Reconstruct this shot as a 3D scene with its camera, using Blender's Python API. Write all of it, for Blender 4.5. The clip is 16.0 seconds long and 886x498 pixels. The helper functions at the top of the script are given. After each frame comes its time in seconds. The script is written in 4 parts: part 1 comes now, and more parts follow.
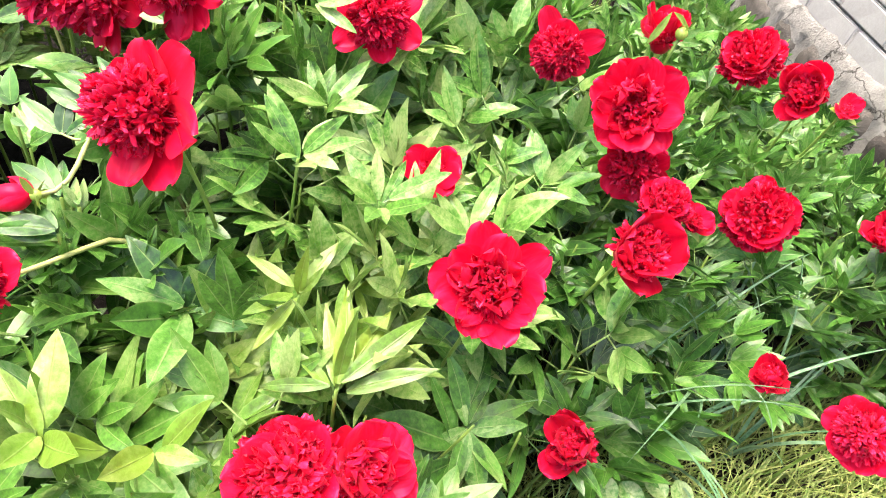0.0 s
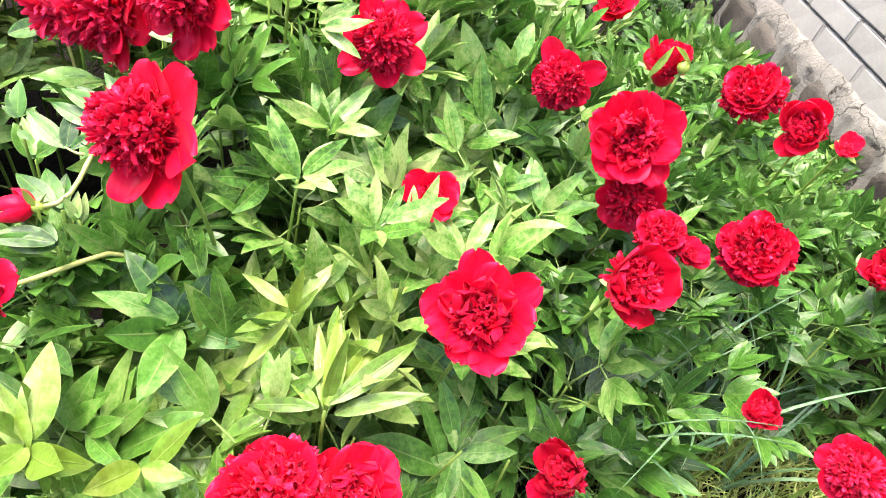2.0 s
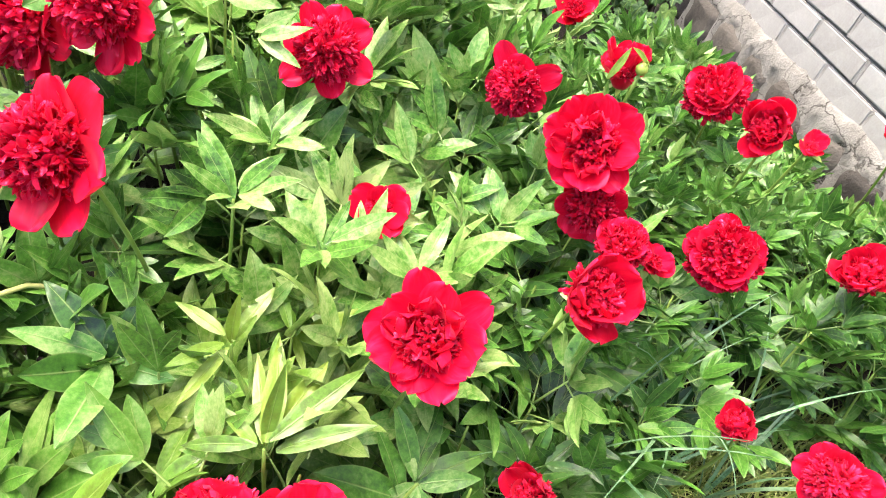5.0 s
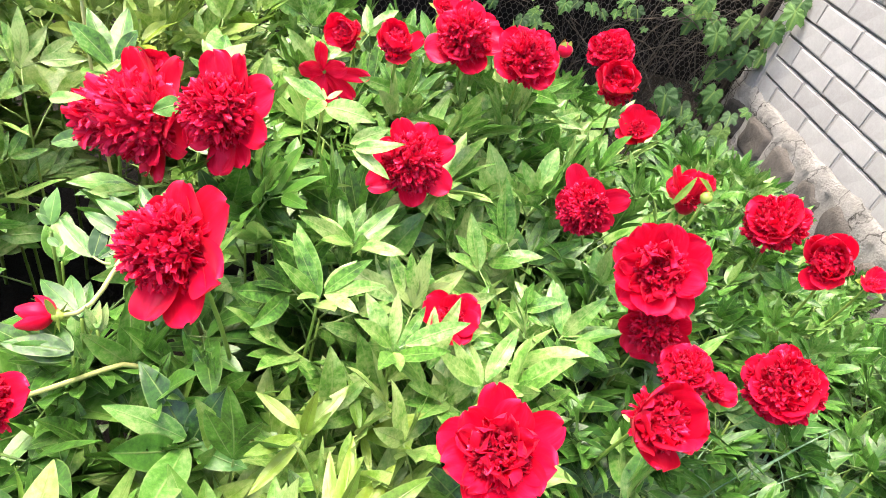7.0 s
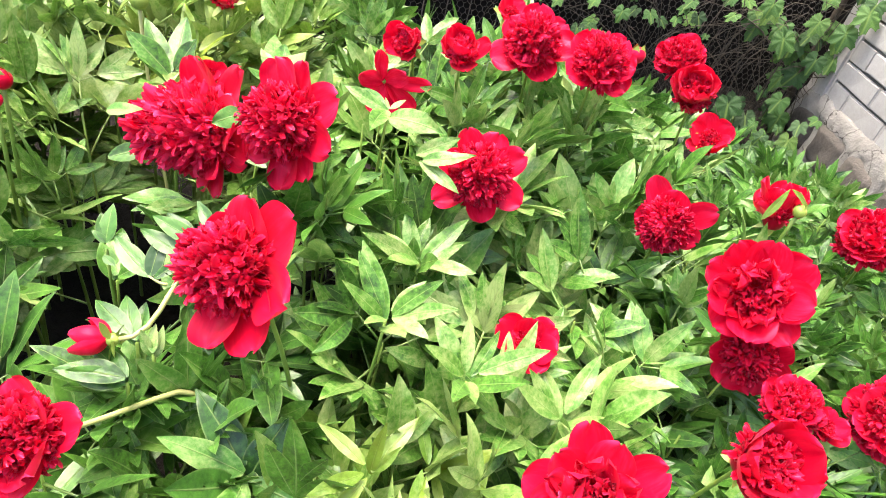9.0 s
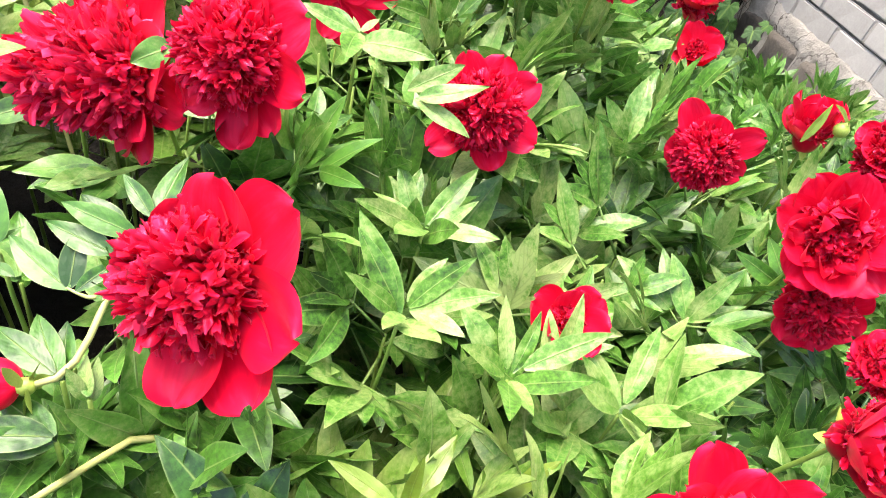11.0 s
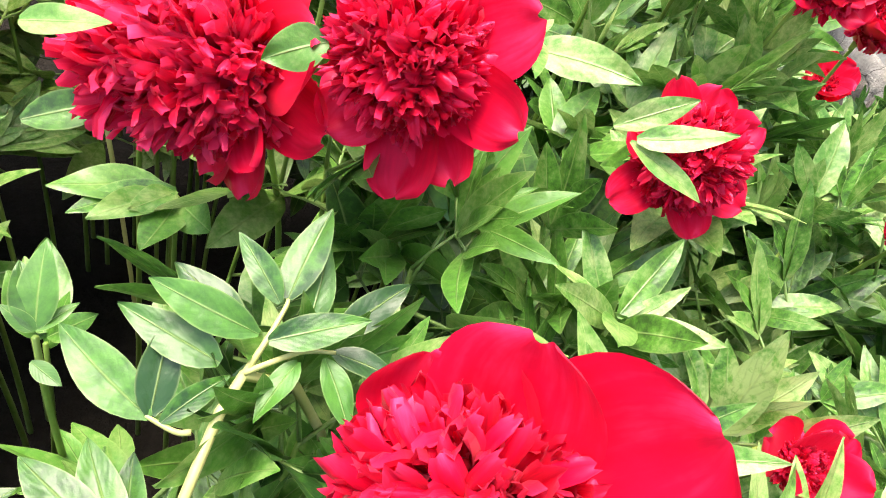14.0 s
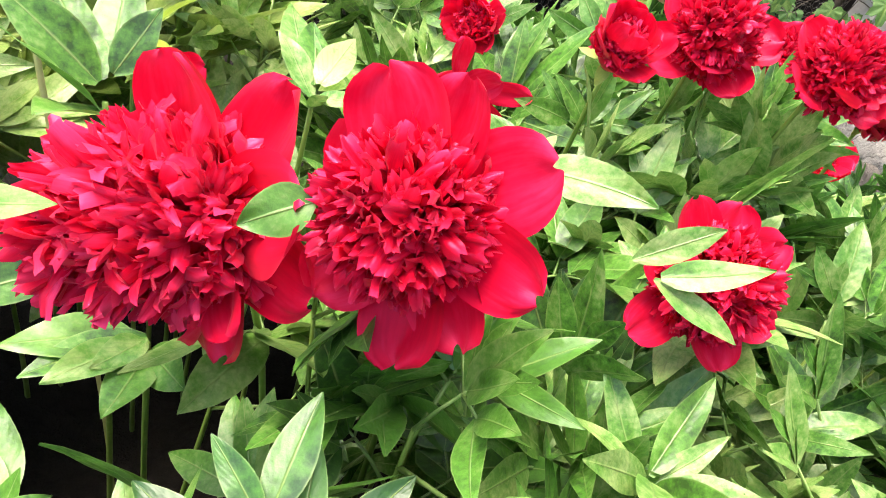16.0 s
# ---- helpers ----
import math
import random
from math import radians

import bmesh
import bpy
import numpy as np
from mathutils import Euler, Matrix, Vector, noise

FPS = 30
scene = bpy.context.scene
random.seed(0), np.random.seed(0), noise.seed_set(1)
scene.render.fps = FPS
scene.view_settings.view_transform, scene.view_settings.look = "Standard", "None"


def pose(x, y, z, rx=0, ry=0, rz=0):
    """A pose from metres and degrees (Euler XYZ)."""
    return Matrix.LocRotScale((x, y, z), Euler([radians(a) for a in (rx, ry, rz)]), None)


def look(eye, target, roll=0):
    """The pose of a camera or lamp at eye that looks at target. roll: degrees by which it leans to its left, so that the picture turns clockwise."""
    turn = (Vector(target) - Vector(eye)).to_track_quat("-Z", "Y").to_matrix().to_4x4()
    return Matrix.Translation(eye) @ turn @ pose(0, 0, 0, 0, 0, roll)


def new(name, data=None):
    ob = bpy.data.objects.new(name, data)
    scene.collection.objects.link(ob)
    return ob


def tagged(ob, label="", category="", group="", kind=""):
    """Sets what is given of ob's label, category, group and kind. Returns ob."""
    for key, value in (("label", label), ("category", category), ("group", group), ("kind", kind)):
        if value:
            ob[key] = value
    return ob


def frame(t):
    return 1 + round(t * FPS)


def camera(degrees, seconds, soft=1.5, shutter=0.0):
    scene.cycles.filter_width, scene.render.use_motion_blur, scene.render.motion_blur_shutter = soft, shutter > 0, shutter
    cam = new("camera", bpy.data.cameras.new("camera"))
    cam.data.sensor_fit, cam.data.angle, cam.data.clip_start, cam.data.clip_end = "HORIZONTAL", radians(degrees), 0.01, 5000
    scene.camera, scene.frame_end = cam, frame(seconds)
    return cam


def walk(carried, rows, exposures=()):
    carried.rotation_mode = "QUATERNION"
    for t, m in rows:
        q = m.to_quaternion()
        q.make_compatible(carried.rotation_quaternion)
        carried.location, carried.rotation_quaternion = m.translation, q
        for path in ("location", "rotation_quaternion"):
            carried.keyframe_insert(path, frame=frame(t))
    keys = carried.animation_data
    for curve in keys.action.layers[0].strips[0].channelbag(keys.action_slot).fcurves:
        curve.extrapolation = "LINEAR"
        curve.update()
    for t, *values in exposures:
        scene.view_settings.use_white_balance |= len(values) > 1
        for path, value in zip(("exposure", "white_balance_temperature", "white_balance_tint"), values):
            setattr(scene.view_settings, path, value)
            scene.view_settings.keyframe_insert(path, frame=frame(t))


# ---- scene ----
cam = camera(66.6, 16.0, 1.0)
PATH = [
    (0, (-0.597, 0.122, 1.319), (-0.084, 1.414, -0.119), 17.9),
    (0.5, (-0.597, 0.122, 1.321), (-0.093, 1.439, -0.098), 18.0),
    (1, (-0.595, 0.122, 1.328), (-0.141, 1.479, -0.069), 17.0),
    (1.5, (-0.592, 0.119, 1.333), (-0.136, 1.471, -0.068), 18.0),
    (2, (-0.587, 0.122, 1.332), (-0.091, 1.457, -0.073), 19.0),
    (2.5, (-0.557, 0.143, 1.328), (-0.044, 1.464, -0.084), 19.4),
    (3, (-0.531, 0.155, 1.312), (0.053, 1.447, -0.099), 18.6),
    (3.2, (-0.524, 0.155, 1.31), (0.044, 1.414, -0.137), 17.0),
    (5.3, (-0.547, 0.158, 1.313), (-0.01, 1.539, -0.03), 18.7),
    (5.5, (-0.554, 0.162, 1.316), (-0.028, 1.566, -0.008), 19.0),
    (6, (-0.568, 0.158, 1.325), (-0.087, 1.591, 0.016), 18.5),
    (6.5, (-0.588, 0.153, 1.345), (-0.103, 1.639, 0.097), 19.3),
    (7, (-0.598, 0.154, 1.348), (-0.174, 1.689, 0.138), 18.5),
    (7.5, (-0.602, 0.161, 1.344), (-0.211, 1.711, 0.141), 18.3),
    (8, (-0.615, 0.18, 1.348), (-0.275, 1.721, 0.12), 18.3),
    (8.2, (-0.621, 0.187, 1.344), (-0.306, 1.741, 0.125), 18.0),
    (10.3, (-0.625, 0.307, 1.23), (-0.258, 1.861, 0.026), 11.8),
    (10.5, (-0.643, 0.333, 1.224), (-0.17, 1.841, -0.002), 14.9),
    (11, (-0.686, 0.39, 1.195), (-0.153, 1.796, -0.122), 17.6),
    (11.5, (-0.708, 0.424, 1.181), (-0.277, 1.824, -0.18), 15.1),
    (12, (-0.726, 0.465, 1.154), (-0.242, 1.762, -0.289), 17.2),
    (12.3, (-0.744, 0.494, 1.13), (-0.254, 1.77, -0.331), 18.0),
    (12.5, (-0.761, 0.511, 1.113), (-0.221, 1.77, -0.344), 18.8),
    (13, (-0.775, 0.521, 1.104), (-0.149, 1.724, -0.367), 24.3),
    (13.5, (-0.786, 0.547, 1.087), (-0.175, 1.825, -0.325), 24.4),
    (13.6, (-0.788, 0.562, 1.094), (-0.196, 1.844, -0.322), 24.7),
    (14, (-0.799, 0.603, 1.076), (-0.211, 1.98, -0.25), 24.4),
    (14.5, (-0.803, 0.636, 1.066), (-0.223, 2.036, -0.239), 23.5),
    (15, (-0.804, 0.659, 1.059), (-0.226, 2.093, -0.21), 22.7),
    (15.2, (-0.806, 0.673, 1.063), (-0.228, 2.111, -0.201), 22.6),
    (15.5, (-0.804, 0.681, 1.069), (-0.202, 2.154, -0.143), 22.7),
    (16, (-0.8, 0.684, 1.081), (-0.208, 2.181, -0.105), 21.6),
]
walk(cam, [(t, look(eye, target, roll)) for t, eye, target, roll in PATH], [(0.0, 2.48, 7000, 10), (10.0, 2.42, 7000, 10), (12.5, 2.22, 7000, 10), (16.0, 2.28, 7000, 10)])

# ---- light ----
world = bpy.data.worlds.new("sky")
scene.world = world
world.use_nodes = True
wn, wl = world.node_tree.nodes, world.node_tree.links
sky = wn.new("ShaderNodeTexSky")
sky.sky_type, sky.sun_disc = "NISHITA", False
SUN_EL, SUN_AZ = 74.0, -60.0       # height of the sun, and degrees from +y towards +x
sky.sun_elevation, sky.sun_rotation = radians(SUN_EL), radians(SUN_AZ)
sky.air_density, sky.dust_density, sky.ozone_density = 0.8, 4.0, 1.0
bg = wn["Background"]
bg.inputs["Strength"].default_value = 0.15
wl.new(sky.outputs[0], bg.inputs[0])
sun = new("sun", bpy.data.lights.new("sun", "SUN"))
sun.data.energy, sun.data.angle, sun.data.color = 1.45, radians(38), (1.0, 0.95, 0.88)
sun.matrix_world = look((0, 0, 0), (-math.sin(radians(SUN_AZ)) * math.cos(radians(SUN_EL)), -math.cos(radians(SUN_AZ)) * math.cos(radians(SUN_EL)), -math.sin(radians(SUN_EL))))

GROUND = 0.10


# ---- materials ----
def material(name, rough=0.5, spec=0.5):
    m = bpy.data.materials.new(name)
    m.use_nodes = True
    n, l = m.node_tree.nodes, m.node_tree.links
    b = n["Principled BSDF"]
    b.inputs["Roughness"].default_value = rough
    b.inputs["Specular IOR Level"].default_value = spec
    return m, n, l, b


def ramp(n, stops):
    r = n.new("ShaderNodeValToRGB")
    e = r.color_ramp.elements
    while len(e) < len(stops):
        e.new(0.5)
    for k, (p, c) in enumerate(stops):
        e[k].position, e[k].color = p, (*c, 1)
    return r


def noise_tex(n, l, coord, scale, detail=4.0, rough=0.55):
    t = n.new("ShaderNodeTexNoise")
    t.inputs["Scale"].default_value, t.inputs["Detail"].default_value, t.inputs["Roughness"].default_value = scale, detail, rough
    l.new(coord, t.inputs["Vector"])
    return t


def maths(n, l, op, a, b=None, clamp=False):
    m = n.new("ShaderNodeMath")
    m.operation, m.use_clamp = op, clamp
    for k, v in enumerate((a, b)):
        if v is None:
            continue
        if isinstance(v, (int, float)):
            m.inputs[k].default_value = v
        else:
            l.new(v, m.inputs[k])
    return m.outputs[0]


def blend(n, l, fac, a, b, mode="MIX"):
    m = n.new("ShaderNodeMix")
    m.data_type, m.blend_type = "RGBA", mode
    for k, v in ((0, fac), (6, a), (7, b)):
        if isinstance(v, (int, float)):
            m.inputs[k].default_value = v
        elif isinstance(v, tuple):
            m.inputs[k].default_value = (*v, 1)
        else:
            l.new(v, m.inputs[k])
    return m.outputs[2]


def bump(n, l, b, height, strength, distance):
    u = n.new("ShaderNodeBump")
    u.inputs["Strength"].default_value, u.inputs["Distance"].default_value = strength, distance
    l.new(height, u.inputs["Height"])
    l.new(u.outputs[0], b.inputs["Normal"])


def thin(m, n, l, b, colour, share):
    """Lets light through a leaf or petal."""
    t, mix = n.new("ShaderNodeBsdfTranslucent"), n.new("ShaderNodeMixShader")
    mix.inputs[0].default_value = share
    l.new(colour, t.inputs["Color"])
    l.new(b.outputs[0], mix.inputs[1])
    l.new(t.outputs[0], mix.inputs[2])
    l.new(mix.outputs[0], n["Material Output"].inputs["Surface"])


def leaf_material(name, dark, mid, pale, rough=0.36):
    m, n, l, b = material(name, rough, 0.52)
    tc, info = n.new("ShaderNodeTexCoord"), n.new("ShaderNodeObjectInfo")
    sep = n.new("ShaderNodeSeparateXYZ")
    l.new(tc.outputs["UV"], sep.inputs[0])
    rgb = n.new("ShaderNodeSeparateColor")
    l.new(info.outputs["Color"], rgb.inputs[0])
    across = maths(n, l, "ABSOLUTE", maths(n, l, "SUBTRACT", sep.outputs[0], 0.5))
    big, fine = noise_tex(n, l, tc.outputs["Object"], 42, 3), noise_tex(n, l, tc.outputs["Object"], 150, 5, 0.68)
    # how pale the leaf is: its own tint, its chance, its mottling
    each = n.new("ShaderNodeNewGeometry")
    chance = maths(n, l, "ADD", maths(n, l, "MULTIPLY", maths(n, l, "SUBTRACT", info.outputs["Random"], 0.5), 0.46), maths(n, l, "MULTIPLY", maths(n, l, "SUBTRACT", each.outputs["Random Per Island"], 0.5), 0.20))
    tone = maths(n, l, "ADD", rgb.outputs[0], chance)
    patchy = maths(n, l, "ADD", 0.04, maths(n, l, "MULTIPLY", rgb.outputs[0], 1.7))
    tone = maths(n, l, "ADD", tone, maths(n, l, "MULTIPLY", maths(n, l, "SUBTRACT", big.outputs[0], 0.5), maths(n, l, "MULTIPLY", patchy, 1.5)))
    tone = maths(n, l, "ADD", tone, maths(n, l, "MULTIPLY", maths(n, l, "SUBTRACT", fine.outputs[0], 0.5), maths(n, l, "MULTIPLY", patchy, 1.8)), True)
    r = ramp(n, [(0.0, dark), (0.42, mid), (0.95, pale)])
    l.new(tone, r.inputs[0])
    crease = noise_tex(n, l, tc.outputs["Object"], 48, 2)
    # side veins slant from the midrib to the tip
    wave = maths(n, l, "SINE", maths(n, l, "MULTIPLY", maths(n, l, "ADD", maths(n, l, "SUBTRACT", sep.outputs[1], maths(n, l, "MULTIPLY", across, 0.72)), maths(n, l, "MULTIPLY", crease.outputs[0], 0.16)), 52.0))
    vein = maths(n, l, "MULTIPLY", maths(n, l, "POWER", maths(n, l, "MULTIPLY", maths(n, l, "ADD", wave, 1.0), 0.5), 5.0), maths(n, l, "MULTIPLY", maths(n, l, "ADD", 0.05, maths(n, l, "MULTIPLY", tone, 0.20)), maths(n, l, "MULTIPLY", maths(n, l, "SUBTRACT", fine.outputs[0], 0.28), 3.2, True)))
    rib = maths(n, l, "SUBTRACT", 1.0, maths(n, l, "MULTIPLY", across, 26.0), True)
    col = blend(n, l, maths(n, l, "MULTIPLY", rib, 0.65), r.outputs[0], pale)
    col = blend(n, l, vein, col, dark)
    margin = maths(n, l, "MULTIPLY", maths(n, l, "SUBTRACT", across, 0.445), 14.0, True)
    col = blend(n, l, maths(n, l, "MULTIPLY", margin, 0.55), col, pale)
    col = blend(n, l, rgb.outputs[1], col, (0.25, 0.32, 0.030))
    l.new(col, b.inputs["Base Color"])
    h = maths(n, l, "ADD", maths(n, l, "MULTIPLY", wave, 0.05), maths(n, l, "ADD", maths(n, l, "MULTIPLY", fine.outputs[0], 0.9), maths(n, l, "MULTIPLY", crease.outputs[0], 4.5)))
    h = maths(n, l, "SUBTRACT", h, maths(n, l, "MULTIPLY", rib, 1.6))
    bump(n, l, b, h, 0.45, 0.0010)
    l.new(maths(n, l, "ADD", rough - 0.07, maths(n, l, "MULTIPLY", big.outputs[0], 0.2)), b.inputs["Roughness"])
    thin(m, n, l, b, col, 0.18)
    return m


def petal_material(name, deep, bright, edge, gloss=0.22, spread=0.12, share=0.24, rough=0.38):
    m, n, l, b = material(name, rough, gloss)
    tc, info = n.new("ShaderNodeTexCoord"), n.new("ShaderNodeObjectInfo")
    sep = n.new("ShaderNodeSeparateXYZ")
    l.new(tc.outputs["UV"], sep.inputs[0])
    stretch = n.new("ShaderNodeMapping")
    stretch.inputs["Scale"].default_value = (9, 1.4, 1)
    l.new(tc.outputs["UV"], stretch.inputs[0])
    streak, blot = noise_tex(n, l, stretch.outputs[0], 1.6, 4), noise_tex(n, l, tc.outputs["Object"], 3.5, 3)
    r = ramp(n, [(0.2, deep), (0.55, bright), (0.95, edge)])
    each = n.new("ShaderNodeNewGeometry")
    mixed = maths(n, l, "ADD", maths(n, l, "MULTIPLY", streak.outputs[0], 0.5), maths(n, l, "MULTIPLY", blot.outputs[0], 0.5))
    own = maths(n, l, "MULTIPLY", maths(n, l, "SUBTRACT", maths(n, l, "ADD", each.outputs["Random Per Island"], info.outputs["Random"]), 1.0), spread)
    l.new(maths(n, l, "ADD", mixed, own), r.inputs[0])
    rim = maths(n, l, "MULTIPLY", maths(n, l, "POWER", sep.outputs[1], 9.0), 0.65, True)
    col = blend(n, l, maths(n, l, "MULTIPLY", rim, blot.outputs[0]), r.outputs[0], edge)
    l.new(col, b.inputs["Base Color"])
    b.inputs["Sheen Weight"].default_value = 0.10
    b.inputs["Specular Tint"].default_value = (1, 0.22, 0.48, 1)
    b.inputs["Sheen Tint"].default_value = (1, 0.35, 0.5, 1)
    bump(n, l, b, maths(n, l, "ADD", streak.outputs[0], maths(n, l, "MULTIPLY", blot.outputs[0], 0.6)), 0.22, 0.0008)
    thin(m, n, l, b, col, share)
    return m


def plain(name, lo, hi, scale, rough=0.6, relief=0.4, depth=0.002, spec=0.4, per_thing=0.0):
    """A surface that varies between two colours, coarsely and finely."""
    m, n, l, b = material(name, rough, spec)
    tc, info = n.new("ShaderNodeTexCoord"), n.new("ShaderNodeObjectInfo")
    big, fine = noise_tex(n, l, tc.outputs["Object"], scale, 4), noise_tex(n, l, tc.outputs["Object"], scale * 9, 6, 0.65)
    v = maths(n, l, "ADD", maths(n, l, "MULTIPLY", big.outputs[0], 0.6), maths(n, l, "MULTIPLY", fine.outputs[0], 0.4))
    v = maths(n, l, "ADD", v, maths(n, l, "MULTIPLY", maths(n, l, "SUBTRACT", info.outputs["Random"], 0.5), per_thing))
    r = ramp(n, [(0.3, lo), (0.7, hi)])
    l.new(v, r.inputs[0])
    l.new(r.outputs[0], b.inputs["Base Color"])
    bump(n, l, b, maths(n, l, "ADD", fine.outputs[0], maths(n, l, "MULTIPLY", big.outputs[0], 0.5)), relief, depth)
    return m


def crack(m):
    """Adds dark wandering cracks to a surface."""
    n, l = m.node_tree.nodes, m.node_tree.links
    b = n["Principled BSDF"]
    tc, mix = n.new("ShaderNodeTexCoord"), n.new("ShaderNodeVectorMath")
    warp = noise_tex(n, l, tc.outputs["Object"], 16, 4)
    mix.operation = "MULTIPLY_ADD"
    mix.inputs[1].default_value = (0.09, 0.09, 0.09)
    l.new(warp.outputs[1], mix.inputs[0])
    l.new(tc.outputs["Object"], mix.inputs[2])
    cell = n.new("ShaderNodeTexVoronoi")
    cell.feature = "DISTANCE_TO_EDGE"
    cell.inputs["Scale"].default_value = 5.5
    l.new(mix.outputs[0], cell.inputs["Vector"])
    line = maths(n, l, "SUBTRACT", 1.0, maths(n, l, "MULTIPLY", cell.outputs["Distance"], 42.0), True)
    line = maths(n, l, "MULTIPLY", line, maths(n, l, "MULTIPLY", warp.outputs[0], 1.7), True)
    old = b.inputs["Base Color"].links[0].from_socket
    l.new(blend(n, l, line, old, (0.03, 0.026, 0.022)), b.inputs["Base Color"])


LEAF = leaf_material("peony leaf", (0.017, 0.062, 0.013), (0.080, 0.230, 0.029), (0.29, 0.390, 0.135), 0.34)
VINE = leaf_material("vine leaf", (0.016, 0.058, 0.010), (0.050, 0.145, 0.020), (0.19, 0.30, 0.05), 0.52)
GRASS = leaf_material("grass blade", (0.040, 0.110, 0.020), (0.13, 0.25, 0.042), (0.42, 0.43, 0.15), 0.45)
BLUEGRASS = leaf_material("couch grass", (0.045, 0.12, 0.055), (0.10, 0.22, 0.10), (0.22, 0.34, 0.20), 0.40)
PETAL = petal_material("red petal", (0.42, 0.001, 0.014), (0.68, 0.003, 0.032), (0.80, 0.030, 0.11), 0.46)
TUFT = petal_material("crimson tuft", (0.38, 0.001, 0.013), (0.78, 0.003, 0.036), (0.88, 0.060, 0.18), 0.55, 0.30, 0.24, 0.28)
STEM = plain("green stem", (0.10, 0.20, 0.03), (0.24, 0.33, 0.07), 18, 0.45, 0.2, 0.0006)
PALESTEM = plain("pale stem", (0.30, 0.34, 0.10), (0.50, 0.48, 0.20), 20, 0.45, 0.2, 0.0006)
CALYX = plain("calyx green", (0.14, 0.24, 0.04), (0.34, 0.42, 0.08), 60, 0.4, 0.2, 0.0006)
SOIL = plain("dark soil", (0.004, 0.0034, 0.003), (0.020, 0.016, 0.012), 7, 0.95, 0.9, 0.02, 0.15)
BRICK = plain("white silicate brick", (0.33, 0.318, 0.30), (0.46, 0.446, 0.425), 14, 0.85, 0.5, 0.0022, 0.2, 0.22)
MORTAR = plain("grey mortar", (0.24, 0.23, 0.215), (0.42, 0.40, 0.375), 18, 0.95, 0.9, 0.006, 0.15)
JOINT = plain("raked dark joint", (0.09, 0.085, 0.078), (0.22, 0.21, 0.195), 22, 0.95, 0.8, 0.004, 0.1)
RENDERED = plain("cement render", (0.32, 0.305, 0.285), (0.50, 0.48, 0.45), 7, 0.9, 0.8, 0.004, 0.15)
STONE = plain("plinth stone", (0.050, 0.045, 0.041), (0.145, 0.128, 0.112), 11, 0.9, 0.9, 0.008, 0.2, 0.45)
CRACKED = plain("cracked lime mortar", (0.16, 0.15, 0.138), (0.35, 0.333, 0.305), 13, 0.95, 1.0, 0.008, 0.12)
crack(CRACKED)
WIRE = plain("weathered wire", (0.020, 0.017, 0.014), (0.060, 0.050, 0.042), 30, 0.55, 0.3, 0.0005)
TWIG = plain("dry vine stem", (0.022, 0.018, 0.014), (0.11, 0.088, 0.066), 25, 0.85, 0.6, 0.002)
# The near-black tone carries the shade behind the netting.
BOARD = plain("shade-dark board", (0.004, 0.0035, 0.003), (0.014, 0.012, 0.010), 6, 0.9, 0.6, 0.003, 0.15)


# ---- mesh helpers ----
def mesh_of(bm, name, mat, smooth=True):
    me = bpy.data.meshes.new(name)
    bm.to_mesh(me)
    bm.free()
    me.materials.append(mat)
    if smooth:
        for p in me.polygons:
            p.use_smooth = True
    return me


def part(name, data, parent, m=None, label="", kind=""):
    ob = new(name, data)
    ob.parent = parent
    ob.matrix_basis = m or Matrix()
    return tagged(ob, label, kind=kind)


def thing(name, at, label, category, group="", kind=""):
    ob = new(name)
    ob.location = at
    ob.empty_display_size = 0.02
    return tagged(ob, label, category, group, kind)


def sheet(bm, rows):
    """A grid of points, rows along v, with u across and v along as its UVs."""
    uv = bm.loops.layers.uv.verify()
    grid = [[bm.verts.new(p) for p in row] for row in rows]
    a, b = len(rows) - 1, len(rows[0]) - 1
    for i in range(a):
        for j in range(b):
            f = bm.faces.new((grid[i][j], grid[i][j + 1], grid[i + 1][j + 1], grid[i + 1][j]))
            for loop, (di, dj) in zip(f.loops, ((0, 0), (0, 1), (1, 1), (1, 0))):
                loop[uv].uv = ((j + dj) / b, (i + di) / a)


def tube(bm, points, radii, sides=6):
    """A tapered tube through points, closed at its end."""
    uv = bm.loops.layers.uv.verify()
    rings = []
    pts = [Vector(p) for p in points]
    for k, p in enumerate(pts):
        d = (pts[min(k + 1, len(pts) - 1)] - pts[max(k - 1, 0)]).normalized()
        side = d.cross(Vector((0.31, 0.2, 0.93))).normalized()
        if side.length < 0.1:
            side = Vector((1, 0, 0))
        up = side.cross(d)
        rings.append([bm.verts.new(p + radii[k] * (side * math.cos(q) + up * math.sin(q))) for q in (2 * math.pi * i / sides for i in range(sides))])
    for k in range(len(rings) - 1):
        for i in range(sides):
            bm.faces.new((rings[k][i], rings[k][(i + 1) % sides], rings[k + 1][(i + 1) % sides], rings[k + 1][i]))
    bm.faces.new(rings[-1])
    bm.faces.new(list(reversed(rings[0])))


def curve_points(a, b, c, d, n):
    """Points of a cubic from a to d."""
    a, b, c, d = Vector(a), Vector(b), Vector(c), Vector(d)
    return [a * (1 - s) ** 3 + b * 3 * s * (1 - s) ** 2 + c * 3 * s * s * (1 - s) + d * s ** 3 for s in (k / n for k in range(n + 1))]


def flowing(points, n):
    """A smooth line through all the points."""
    p = [points[0] * 2 - points[1], *points, points[-1] * 2 - points[-2]]
    out = []
    for k in range(1, len(p) - 2):
        a, b, c, d = p[k - 1:k + 3]
        for i in range(n):
            s = i / n
            out.append(0.5 * (2 * b + (c - a) * s + (2 * a - 5 * b + 4 * c - d) * s * s + (3 * b - a - 3 * c + d) * s ** 3))
    return out + [points[-1]]


